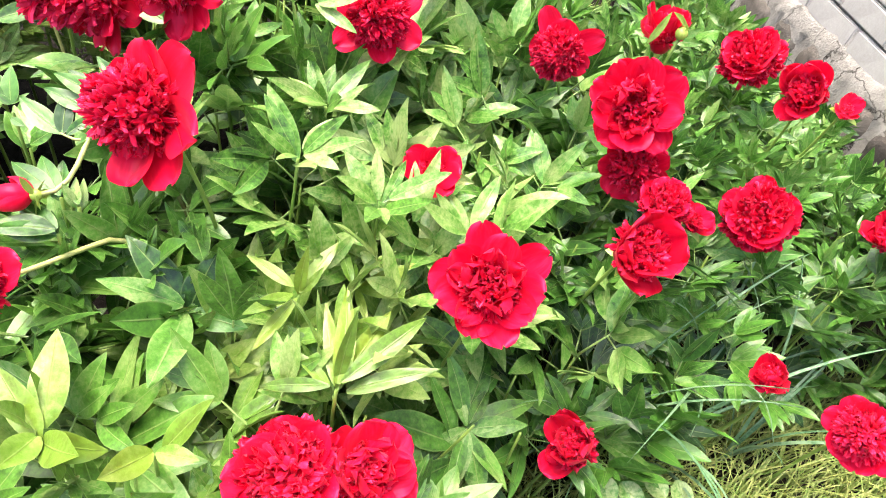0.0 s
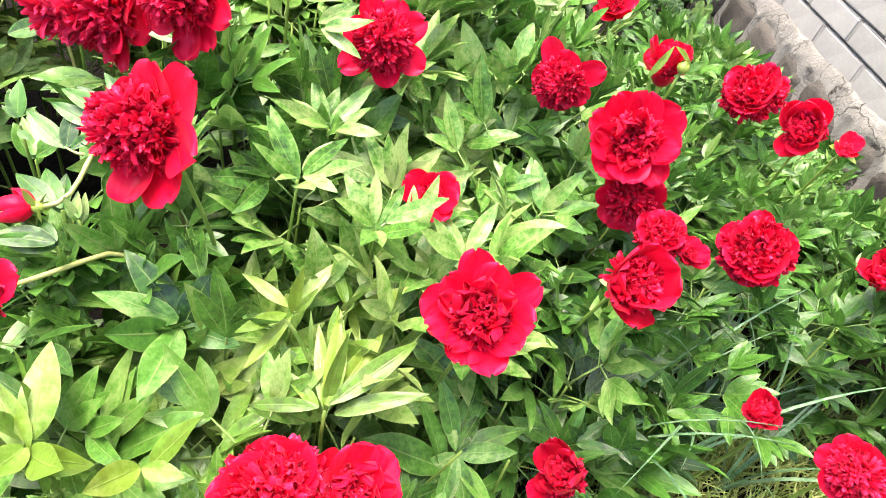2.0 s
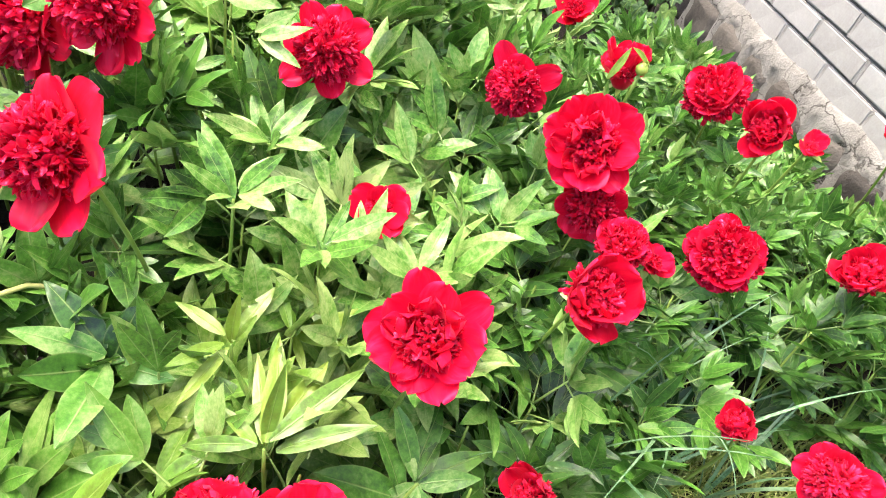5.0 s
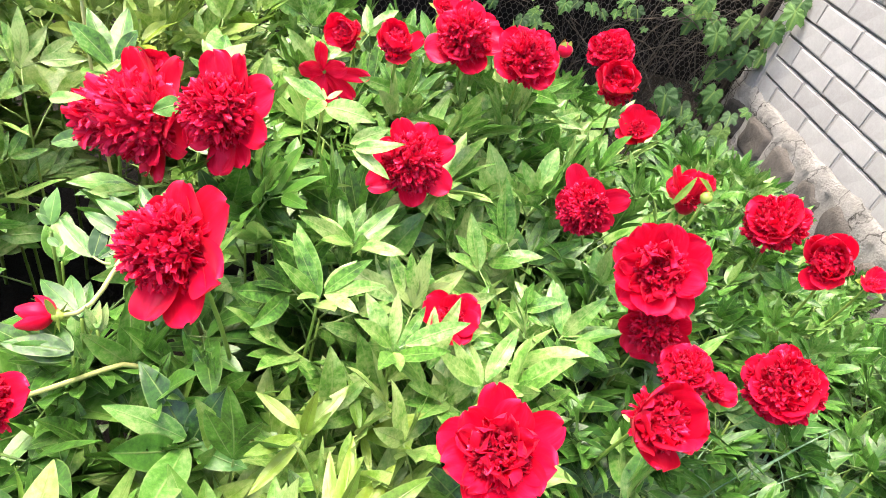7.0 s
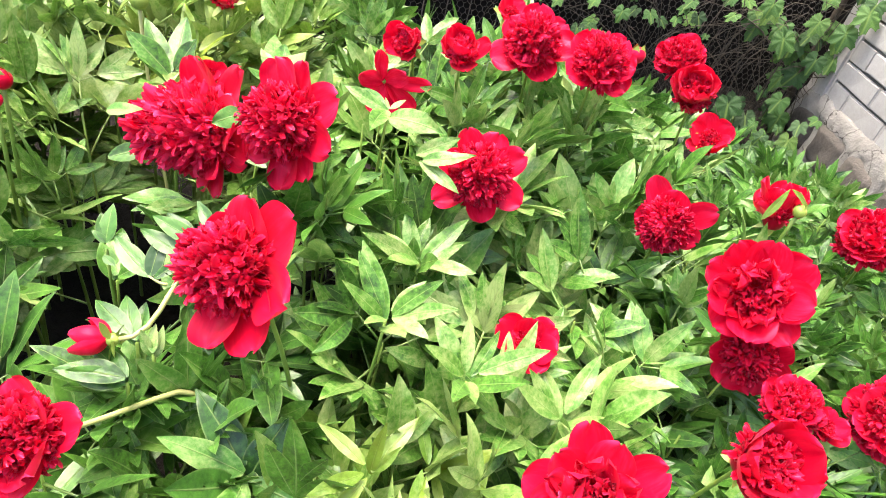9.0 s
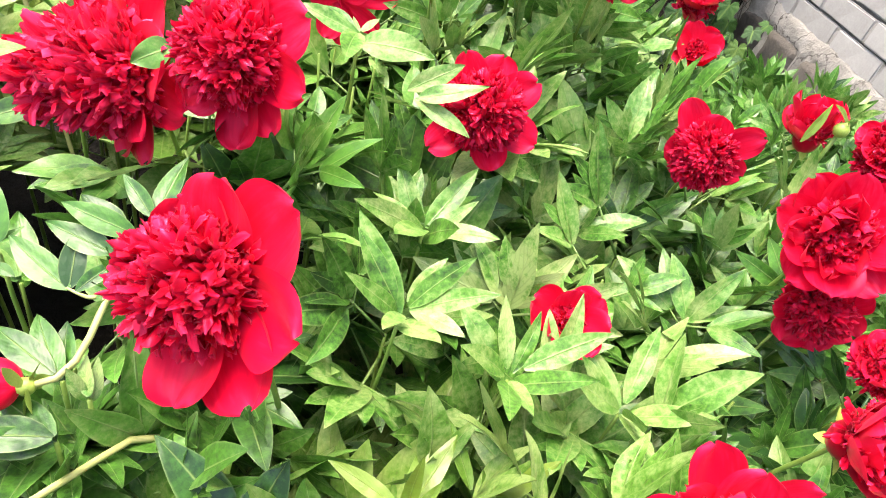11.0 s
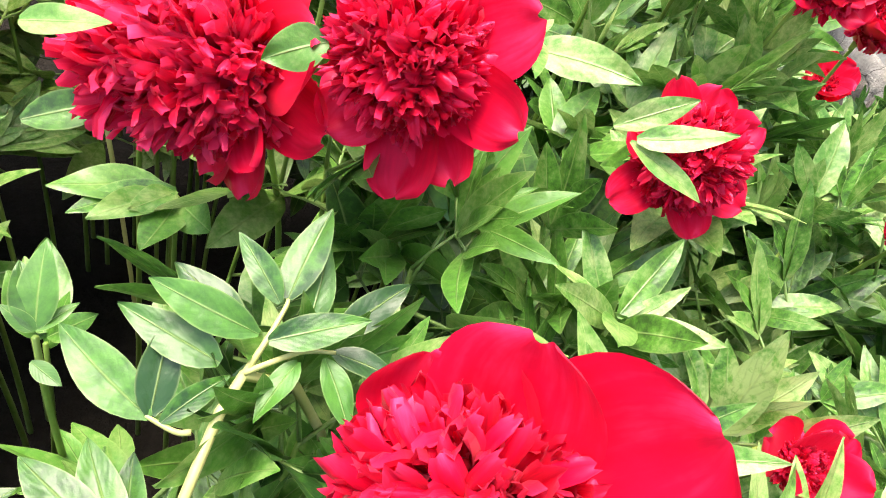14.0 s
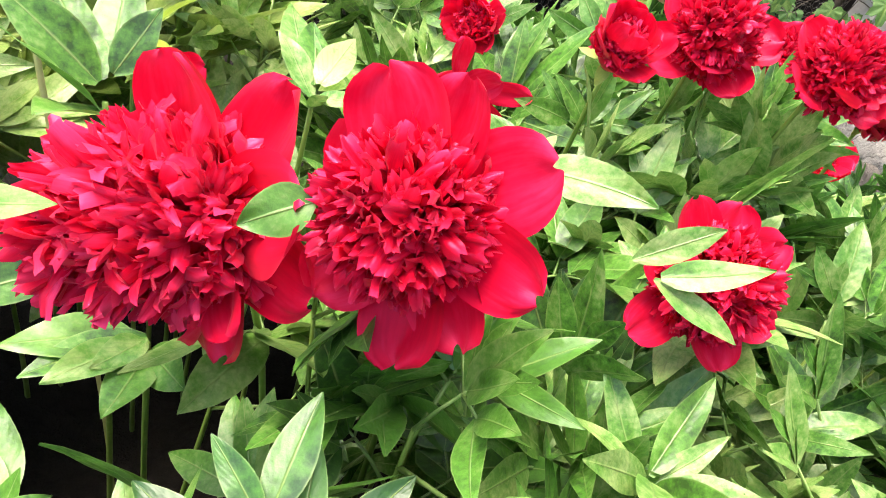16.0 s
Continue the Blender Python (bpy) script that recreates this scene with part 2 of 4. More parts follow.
def box(bm, lo, hi):
    v = [bm.verts.new((x, y, z)) for x in (lo[0], hi[0]) for y in (lo[1], hi[1]) for z in (lo[2], hi[2])]
    for f in ((0, 1, 3, 2), (4, 6, 7, 5), (0, 4, 5, 1), (2, 3, 7, 6), (0, 2, 6, 4), (1, 5, 7, 3)):
        bm.faces.new([v[i] for i in f])


# ---- leaves ----
def smooth(a, b, x):
    q = min(1.0, max(0.0, (x - a) / (b - a)))
    return q * q * (3 - 2 * q)


def leaflet(bm, frame4, length, width, rnd, droop=0.5, fold=0.35, rows=7, cols=4, lobes=0.0):
    """One lance-shaped leaflet from the origin of frame4 along its x, its face to z; some carry a side lobe or two."""
    bend, side, slim = droop * rnd.uniform(0.5, 1.3), rnd.uniform(-0.10, 0.10), rnd.uniform(0.70, 0.92)
    wob, ph, curl = rnd.uniform(0.02, 0.07) * width, rnd.uniform(0, 6.3), rnd.uniform(-0.5, 0.5)
    out = []
    for i in range(rows + 1):
        v = 1 - (1 - i / rows) ** 1.12
        w = width / 2 * max(0.035, abs(math.sin(math.pi * min(1.0, 0.02 + 0.98 * v) ** slim)) ** 0.82)
        x, z = length * (v - 0.10 * bend * bend * v ** 3), length * (0.10 * v - 0.48 * bend * v * v)
        row = []
        for j in range(cols + 1):
            u = 2 * j / cols - 1
            lift = fold * w * (abs(u) - 0.40 * u * u) + wob * u * math.sin(ph + v * 8 + 1.5 * u)
            row.append(frame4 @ Vector((x, u * w + side * length * v * v, z + lift + curl * u * w * v)))
        out.append(row)
    sheet(bm, out)
    if rnd.random() < lobes:
        first = rnd.choice((-1, 1))
        for way in (first, -first)[:rnd.choice((1, 1, 2))]:
            at = rnd.uniform(0.16, 0.30)
            spot = frame4 @ Matrix.Translation((length * at, way * width * 0.10, length * (0.10 * at - 0.48 * bend * at * at) + 0.0005))
            leaflet(bm, spot @ Matrix.Rotation(way * radians(rnd.uniform(20, 34)), 4, "Z") @ Matrix.Rotation(radians(rnd.uniform(0, 12)), 4, "Y"), length * rnd.uniform(0.46, 0.62), width * rnd.uniform(0.55, 0.72), rnd, droop, fold * 0.7, 5, 2)


def compound_leaf(seed, size, count, spread=1.0):
    """A peony leaf: a stalk along x, a last group of three leaflets, and side groups."""
    rnd = random.Random(seed)
    bm = bmesh.new()
    stalk = size * rnd.uniform(0.36, 0.5)
    sag = rnd.uniform(-0.02, 0.05) * size
    end = Vector((stalk, 0, sag))
    tube(bm, [(0, 0, 0), (stalk * 0.5, 0, sag * 0.8), end], [0.0022, 0.0017, 0.0013], 5)

    def group(at, yaw, k, scale):
        for i in range(k):
            q = (i - (k - 1) / 2) * rnd.uniform(38, 52) * spread + rnd.uniform(-8, 8)
            mid = abs(i - (k - 1) / 2) < 0.6
            ln = size * scale * (rnd.uniform(0.54, 0.66) if mid else rnd.uniform(0.44, 0.55))
            m = Matrix.Translation(at) @ Matrix.Rotation(radians(yaw + q), 4, "Z") @ Matrix.Rotation(-radians(rnd.uniform(-8, 30)), 4, "Y") @ Matrix.Rotation(radians(rnd.uniform(-26, 26)), 4, "X")
            leaflet(bm, m, ln, ln * rnd.uniform(0.27, 0.38), rnd, rnd.uniform(0.05, 0.5), rnd.uniform(0.2, 0.6), lobes=0.5)

    group(end, 0, 3, 1.0)
    if count > 3:
        for s in (-1, 1):
            yaw = s * rnd.uniform(52, 72)
            start = Vector((stalk * rnd.uniform(0.82, 0.95), 0, sag * 0.95))
            arm = size * rnd.uniform(0.10, 0.2)
            tip = start + Vector((math.cos(radians(yaw)) * arm, math.sin(radians(yaw)) * arm, arm * 0.25))
            tube(bm, [start, tip], [0.0014, 0.0011], 4)
            group(tip, yaw, 2 if count < 8 else 3, rnd.uniform(0.78, 0.92))
    return mesh_of(bm, "leaf", LEAF)


BIG = [compound_leaf(s, 0.185 + 0.012 * (s % 4), 7 + 2 * (s % 2)) for s in range(9)]
TOP = [compound_leaf(40 + s, 0.135 + 0.010 * (s % 4), 3 + 4 * (s % 2), 0.85) for s in range(8)]


# ---- where the blooms are: kind, centre, axis, radius, and the turn and length of the outer petals where they stand out ----
FLOWERS = []


def bloom(kind, at, axis, r, petals=(), leaves=(), via=None):
    """leaves: stalk end, tip and width of those that stand before the bloom; via: where a leaning stalk passes."""
    FLOWERS.append((kind, at, axis, r, petals, leaves, via))


bloom("bomb", (-0.722, 0.684, 0.879), (-0.64, -0.57, 0.52), 0.074, petals=[(92, 0.78, 0.80, 6), (56, 0.94, 0.86, 5), (16, 1.18, 0.92, 2), (-36, 1.12, 0.84, -4), (-76, 1.16, 0.82, 0), (-108, 1.02, 0.72, 2), (150, 0.68, 0.65, 0)])
bloom("bomb", (-0.72, 0.954, 0.884), (-0.60, -0.70, 0.38), 0.069, petals=[(118, 0.95, 0.8), (90, 1.15, 0.8), (58, 1.12, 0.66), (12, 1.18, 0.80), (-36, 1.18, 0.70), (-78, 1.10, 0.6), (-104, 1.2, 0.72), (-148, 1.0, 0.75)])
bloom("tall", (-0.834, 1.004, 0.822), (-0.78, -0.56, 0.27), 0.086, petals=[(100, 1.15, 0.8), (72, 1.1, 0.72), (40, 1.18, 0.68), (-2, 1.20, 0.85), (-32, 1.10, 0.70), (-62, 0.92, 0.50), (-92, 1.04, 0.72), (-120, 0.98, 0.7)],
      leaves=[((-0.765, 0.953, 0.885), (-0.800, 0.950, 0.868), 0.026), ((-0.930, 0.962, 0.784), (-0.877, 0.980, 0.800), 0.024), ((-0.915, 0.935, 0.868), (-0.870, 0.925, 0.882), 0.018)])
bloom("bomb", (-0.450, 1.020, 0.820), (-0.15, -0.79, 0.60), 0.067, petals=[(95, 1.05), (55, 1.0), (15, 1.1), (-42, 1.1), (-95, 1.0), (-160, 1.1), (145, 0.9)],
      leaves=[((-0.537, 0.977, 0.852), (-0.471, 0.962, 0.875), 0.022), ((-0.541, 0.977, 0.849), (-0.485, 0.942, 0.835), 0.019), ((-0.545, 1.0, 0.845), (-0.492, 1.0, 0.882), 0.022)])
bloom("bomb", (-0.169, 0.998, 0.805), (-0.50, -0.85, 0.15), 0.059, petals=[(105, 1.2), (70, 0.9), (14, 1.25), (-30, 0.9), (-85, 0.8), (-125, 0.8), (165, 0.8)])
bloom("open", (-0.110, 0.827, 0.838), (-0.50, -0.66, 0.56), 0.073, petals=[(100, 1.0), (62, 1.0), (20, 1.05), (-25, 1.05), (-70, 1.0), (-112, 1.0), (-150, 1.0), (172, 1.0), (138, 1.0)])
bloom("bomb", (-0.077, 0.811, 0.747), (-0.32, -0.92, 0.22), 0.056)
bloom("cup", (-0.133, 0.645, 0.744), (0.02, -0.52, 0.85), 0.066)
bloom("frilly", (-0.076, 0.712, 0.771), (-0.45, -0.23, 0.87), 0.037)
bloom("small", (-0.015, 0.710, 0.741), (-0.02, -0.46, 0.89), 0.029)
bloom("frilly", (0.200, 0.813, 0.660), (-0.64, -0.42, 0.65), 0.065)
bloom("small", (-0.377, 0.802, 0.720), (-0.15, -0.63, 0.76), 0.046, leaves=[((-0.405, 0.735, 0.690), (-0.378, 0.806, 0.760), 0.026), ((-0.404, 0.738, 0.692), (-0.412, 0.800, 0.738), 0.020)])
bloom("frilly", (0.300, 1.156, 0.755), (-0.67, -0.24, 0.70), 0.064)
bloom("cup", (0.304, 0.990, 0.788), (-0.70, -0.42, 0.56), 0.060)
bloom("small", (0.408, 0.987, 0.768), (-0.29, -0.47, 0.84), 0.031)
bloom("open", (-0.368, 0.542, 0.796), (-0.32, -0.50, 0.80), 0.065, petals=[(150, 1.0), (116, 0.95), (76, 1.1), (48, 1.0), (8, 1.12), (-30, 1.0), (-62, 1.0), (-97, 1.08), (-130, 0.95), (180, 1.05)])
bloom("bomb", (-0.366, 1.300, 0.922), (-0.26, -0.62, 0.74), 0.069)
bloom("bomb", (-0.270, 1.227, 0.940), (-0.15, -0.60, 0.78), 0.064)
bloom("cup", (-0.485, 1.252, 0.896), (-0.18, -0.53, 0.83), 0.046)
bloom("frilly", (0.092, 1.744, 0.806), (-0.46, -0.41, 0.79), 0.062)
bloom("cup", (-0.013, 1.393, 0.855), (-0.37, -0.62, 0.69), 0.064)
bloom("small", (0.174, 1.592, 0.681), (-0.40, -0.57, 0.71), 0.064)
bloom("wilt", (-0.594, 1.318, 0.790), (0.20, -0.95, 0.22), 0.052, petals=[(92, 1.15, 0.5), (148, 1.15, 0.62), (-12, 1.5, 0.5), (-50, 1.3, 0.6), (-92, 1.1, 0.8), (-128, 1.0, 0.8), (20, 0.9, 0.6)])
bloom("cup", (-0.561, 1.458, 0.815), (-0.46, -0.72, 0.52), 0.046)
bloom("small", (-0.396, 1.405, 0.930), (-0.09, -0.55, 0.83), 0.032)
bloom("cup", (0.058, 1.098, 0.801), (-0.20, 0.10, 0.97), 0.054, leaves=[((0.006, 1.052, 0.812), (0.038, 1.070, 0.862), 0.013), ((0.078, 1.066, 0.838), (0.036, 1.070, 0.866), 0.012)])
bloom("half", (-0.853, 0.717, 0.722), (-0.95, 0.0, -0.12), 0.021, via=(-0.785, 0.806, 0.770))
bloom("bomb", (-0.875, 0.578, 0.740), (-0.35, -0.6, 0.7), 0.056, via=(-0.775, 0.706, 0.665))
bloom("cup", (-0.883, 1.375, 0.860), (0.09, -0.53, 0.84), 0.040)
bloom("small", (-0.868, 1.215, 0.795), (0.25, -0.70, 0.67), 0.028)
bloom("frilly", (-0.566, 0.418, 0.625), (-0.25, -0.40, 0.88), 0.068)
bloom("open", (-0.482, 0.428, 0.615), (0.34, -0.30, 0.89), 0.064)
bloom("cup", (-0.152, 0.509, 0.470), (-0.63, -0.15, 0.77), 0.058)
bloom("cup", (0.189, 0.584, 0.520), (-0.64, 0.03, 0.77), 0.042)
bloom("bomb", (0.329, 0.494, 0.500), (-0.82, -0.36, 0.45), 0.067)
bloom("cup", (0.454, 0.774, 0.660), (-0.67, -0.08, 0.74), 0.062)
bloom("small", (0.738, 1.109, 0.740), (-0.82, -0.14, 0.55), 0.047)
BUDS = [((-0.978, 1.245, 0.88), 0.015), ((-1.067, 1.008, 0.84), 0.0126), ((-1.071, 0.991, 0.82), 0.0095), ((-0.144, 1.407, 0.90), 0.0150), ((0.064, 1.060, 0.832), 0.0105)]


def top_of_leaves(x, y):
    """How high the foliage stands over the world's zero."""
    h = 0.655 + 0.15 * smooth(0.55, 1.15, y) - 0.05 * smooth(1.5, 1.85, y)
    h -= 0.10 * smooth(-0.35, 0.25, x)
    h -= 0.34 * smooth(0.35, 0.85, x) * smooth(0.90, 1.30, y)
    h -= 0.20 * smooth(0.74, 0.46, y) * smooth(-0.34, 0.0, x)
    h += 0.03 * math.sin(x * 9 + 1.3) * math.sin(y * 8)
    return h


def bare(x, y):
    """The bare patch of soil among the plants."""
    return (x + 0.915) ** 2 / 0.0165 + (y - 1.15) ** 2 / 0.0680 < 1 or (x + 0.91) ** 2 / 0.0150 + (y - 0.94) ** 2 / 0.0190 < 1


def in_bed(x, y):
    front = 0.26 + 0.24 * smooth(-0.45, -0.15, x) + 0.19 * smooth(-0.10, 0.26, x)
    if not (-1.75 < x < 1.08 and front < y < 1.85):
        return False
    if bare(x, y):      # the bare patch below the pair of large blooms
        return False
    return True


def clear_of_blooms(p):
    for kind, at, axis, r, *_ in FLOWERS:
        a, d = Vector(axis), p - Vector(at)
        s = d.dot(a)
        if s > -0.035 and s < 0.28 and (d - a * s).length < r + 0.045 + 0.10 * max(0, s):
            return False
    return True


# ---- ground ----
def ground():
    bm = bmesh.new()
    xs = [-40, -15, -6, -3] + [-2.2 + 0.055 * k for k in range(68)] + [3, 6, 15, 40]
    ys = [-40, -15, -6, -2] + [-0.6 + 0.055 * k for k in range(68)] + [5, 8, 18, 40]
    rows = []
    for y in ys:
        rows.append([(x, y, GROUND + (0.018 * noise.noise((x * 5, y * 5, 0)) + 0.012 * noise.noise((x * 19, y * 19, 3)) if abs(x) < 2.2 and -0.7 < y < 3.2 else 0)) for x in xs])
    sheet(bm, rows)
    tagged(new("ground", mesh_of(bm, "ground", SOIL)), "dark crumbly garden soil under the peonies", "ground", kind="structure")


ground()


# ---- house wall, plinth and bricks ----
WX, WY, WZ = 1.25, 2.40, 0.508          # wall face, a brick joint, the first bed joint
BL, BH, GAP = 0.25, 0.080, 0.009


def brick_mesh(seed, length):
    rnd = random.Random(seed)
    bm = bmesh.new()
    box(bm, (0, -length / 2, -BH / 2), (0.115, length / 2, BH / 2))
    bmesh.ops.bevel(bm, geom=[e for e in bm.edges], offset=0.005, segments=2, affect="EDGES")
    for v in bm.verts:
        v.co += Vector((rnd.uniform(-0.0012, 0.0012), rnd.uniform(-0.0026, 0.0026), rnd.uniform(-0.0022, 0.0022)))
    return mesh_of(bm, "brick", BRICK, False)


def house_wall():
    bm = bmesh.new()
    box(bm, (WX + 0.012, -3.0, 0.36), (WX + 0.36, 2.78, 2.9))
    wall = tagged(new("wall_east", mesh_of(bm, "wall_east", JOINT, False)), "white silicate brick house wall with dark raked bed joints", "wall", kind="structure")
    full = [brick_mesh(s, BL) for s in range(7)]
    rest, perp = bmesh.new(), bmesh.new()
    rnd = random.Random(5)
    for k in range(-1, 24):
        z0 = WZ + k * (BH + GAP) + GAP / 2
        shift = 0.13 if k % 2 == 0 else 0.0
        for i in range(-20, 3):
            y1 = WY + shift + 0.26 * i
            lo, hi = y1 + 0.005, y1 + 0.255
            hi = min(hi, 2.778)
            if hi - lo < 0.05:
                continue
            near = lo > 0.7 and k < 12 and hi - lo > 0.24
            if near:
                part("brick", rnd.choice(full), wall, Matrix.Translation((WX + rnd.uniform(-0.0025, 0.0015), (lo + hi) / 2, z0 + BH / 2)) @ Matrix.Rotation(radians(rnd.uniform(-0.4, 0.4)), 4, "X"))
            else:
                box(rest, (WX, lo, z0), (WX + 0.1, hi, z0 + BH))
            # upright joints are filled almost flush
            box(perp, (WX + 0.004, y1 - 0.0062, z0 - 0.001), (WX + 0.05, y1 + 0.0062, z0 + BH - 0.001))
    part("brick_rest", mesh_of(rest, "brick_rest", BRICK, False), wall, kind="stuff")
    part("upright_joint", mesh_of(perp, "upright_joint", MORTAR, False), wall, kind="stuff")
    # rendered corner strip
    bm = bmesh.new()
    box(bm, (WX - 0.012, 2.781, 0.33), (WX + 0.36, 2.93, 2.9))
    bmesh.ops.bevel(bm, geom=[e for e in bm.edges], offset=0.012, segments=2, affect="EDGES")
    part("corner_strip", mesh_of(bm, "corner_strip", RENDERED, False), wall, label="smooth cement render on the corner")


def plinth():
    bm = bmesh.new()
    rows = []
    prof = [(1.262, 0.438), (1.251, 0.436), (1.240, 0.420), (1.233, 0.402), (1.229, 0.384), (1.228, 0.372), (1.228, 0.362), (1.227, 0.27), (1.225, 0.17), (1.224, 0.08), (1.223, -0.1)]
    ys = [-3.0 + 0.25 * k for k in range(14)] + [0.5 + 0.0125 * k for k in range(195)]
    for x, z in prof:
        rows.append([(x + 0.007 * noise.noise((y * 9, z * 12, 1.5)) + 0.009 * noise.noise((y * 34, z * 40, 7)) + 0.004 * noise.noise((y * 85, z * 90, 3)), y, z + 0.012 * noise.noise((y * 7, z * 5, 9))) for y in ys])
    sheet(bm, rows)
    bm.normal_update()
    for f in bm.faces:
        f.normal_flip()
    box(bm, (1.262, -3, -0.1), (1.6, 2.93, 0.40))
    base = tagged(new("wall_plinth", mesh_of(bm, "wall_plinth", CRACKED)), "rubble stone plinth with crumbling grey mortar", "wall", kind="structure")
    rnd = random.Random(11)
    for row, (z0, z1) in enumerate(((0.195, 0.366), (0.01, 0.180))):
        y = 2.90 - 0.08 * row
        while y > 0.55:
            w = rnd.uniform(0.17, 0.25)
            bm = bmesh.new()
            tilt = rnd.uniform(-0.03, 0.03)
            n = 9
            pts = []
            for i in range(n + 1):
                r_ = []
                for j in range(n + 1):
                    a, b = 2 * i / n - 1, 2 * j / n - 1
                    q = (abs(a) ** 6.0 + abs(b) ** 6.0) ** (1 / 6.0)
                    s = 1.0 / max(q, 1e-6) * max(abs(a), abs(b)) if q > 0 else 1
                    py, pz = a * s * (w / 2 - 0.004), b * s * ((z1 - z0) / 2 + 0.001) + tilt * a
                    bulge = 0.005 * (1 - min(1.0, max(abs(a), abs(b))) ** 16)
                    e = 0.004 * noise.noise((py * 9 + y * 7, pz * 9, row * 3.1)) + 0.0025 * noise.noise((py * 45, pz * 45, y))
                    r_.append((-bulge - e + (0.03 if max(abs(a), abs(b)) > 0.99 else 0.0), py + 0.02 * noise.noise((a * 1.3 + y * 5, b * 1.3, 4.4)), pz + 0.016 * noise.noise((a * 1.5, b * 1.5 + y * 6, 8.8))))
                pts.append(r_)
            sheet(bm, pts)
            part("stone", mesh_of(bm, "stone", STONE), base, Matrix.Translation((1.219 + rnd.uniform(-0.003, 0.003), y - w / 2, (z0 + z1) / 2 + rnd.uniform(-0.006, 0.006))))
            y -= w + 0.016


house_wall()
plinth()


# ---- wire fence with dry vines before an added near-black backing ----
FY = 2.93


def fence():
    fen = thing("wire_fence", (0, FY, GROUND), "weathered hexagonal wire netting with dry vines", "fence")
    bm = bmesh.new()
    w, h = 0.026, 0.030
    nx, nz = int(3.45 / w), int(0.86 / (h * 0.75))

    def ribbon(a, b, r):
        a, b = Vector(a), Vector(b)
        d = (b - a).normalized()
        s = d.cross(Vector((0, 1, 0))) * r
        t = Vector((0, r, 0))
        v = [bm.verts.new(p) for p in (a - s, a + s, a - t * 1.5, b - s, b + s, b - t * 1.5)]
        bm.faces.new((v[0], v[3], v[5], v[2]))
        bm.faces.new((v[2], v[5], v[4], v[1]))
        bm.faces.new((v[1], v[4], v[3], v[0]))

    def at(x, z):
        return (x, 0.03 * noise.noise((x * 2, z * 2, 0)), z)

    for k in range(nz):
        for i in range(nx):
            x = -2.25 + w * i + (w / 2 if k % 2 else 0)
            z = 0.02 + h * 0.75 * k
            ribbon(at(x, z), at(x, z + h * 0.42), 0.0013)
            ribbon(at(x, z + h * 0.42), at(x + w / 2, z + h * 0.75), 0.0009)
            ribbon(at(x, z + h * 0.42), at(x - w / 2, z + h * 0.75), 0.0009)
    part("netting", mesh_of(bm, "netting", WIRE, False), fen, kind="stuff")
    for x in (-2.25, -0.55, 1.22):
        bm = bmesh.new()
        tube(bm, [(x, 0.04, -0.05), (x, 0.04, 1.25)], [0.016, 0.016], 8)
        part("post", mesh_of(bm, "post", TWIG), fen)


def shade_backing():
    """Near-black boards, added to stand for the shade behind the netting."""
    th = tagged(new("wall_back"), "near-black board wall added to stand for the shade behind the netting", "wall", kind="structure")
    rnd = random.Random(8)
    x = -3.4
    while x < 1.9:
        w = rnd.uniform(0.11, 0.16)
        bm = bmesh.new()
        box(bm, (0, 0, 0), (w - 0.006, 0.025, 2.3))
        bmesh.ops.bevel(bm, geom=[e for e in bm.edges], offset=0.003, segments=1, affect="EDGES")
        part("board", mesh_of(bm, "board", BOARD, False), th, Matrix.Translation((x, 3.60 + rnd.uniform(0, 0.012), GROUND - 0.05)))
        x += w


def shed_roof():
    # Unseen slab and side walls, added to keep light off the space behind.
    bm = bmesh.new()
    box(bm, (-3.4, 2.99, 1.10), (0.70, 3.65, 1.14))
    tagged(new("shed_roof", mesh_of(bm, "shed_roof", BOARD, False)), "added unseen board roof that darkens the space behind the netting", "roof", kind="structure")
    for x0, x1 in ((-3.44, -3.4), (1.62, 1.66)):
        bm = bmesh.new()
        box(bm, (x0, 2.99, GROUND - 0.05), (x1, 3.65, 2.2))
        tagged(new("shed_side", mesh_of(bm, "shed_side", BOARD, False)), "added unseen board side that keeps light out behind the netting", "wall", kind="structure")


def dry_vines():
    rnd = random.Random(21)
    th = thing("dry_vine", (0.3, FY - 0.02, GROUND), "tangle of grey dry vine stems on the netting", "vine")
    for k in range(105):
        x = rnd.uniform(0.1, 1.1) if k < 84 else rnd.uniform(-1.5, 1.0)
        y = rnd.uniform(-0.06, 0.05)
        bm = bmesh.new()
        z0, z1 = rnd.uniform(-0.02, 0.3), rnd.uniform(0.3, 0.95)
        p = curve_points((x, y, z0), (x + rnd.uniform(-0.3, 0.3), y + rnd.uniform(-0.08, 0.05), z0 + 0.2), (x + rnd.uniform(-0.4, 0.4), y + rnd.uniform(-0.12, 0.05), z1), (x + rnd.uniform(-0.5, 0.5), y + rnd.uniform(-0.1, 0.05), z1 - rnd.uniform(-0.1, 0.3)), 10)
        r = rnd.uniform(0.0009, 0.0026)
        tube(bm, p, [r] * 8 + [r * 0.8, r * 0.6, r * 0.4], 4)
        part("twig", mesh_of(bm, "twig", TWIG), th)


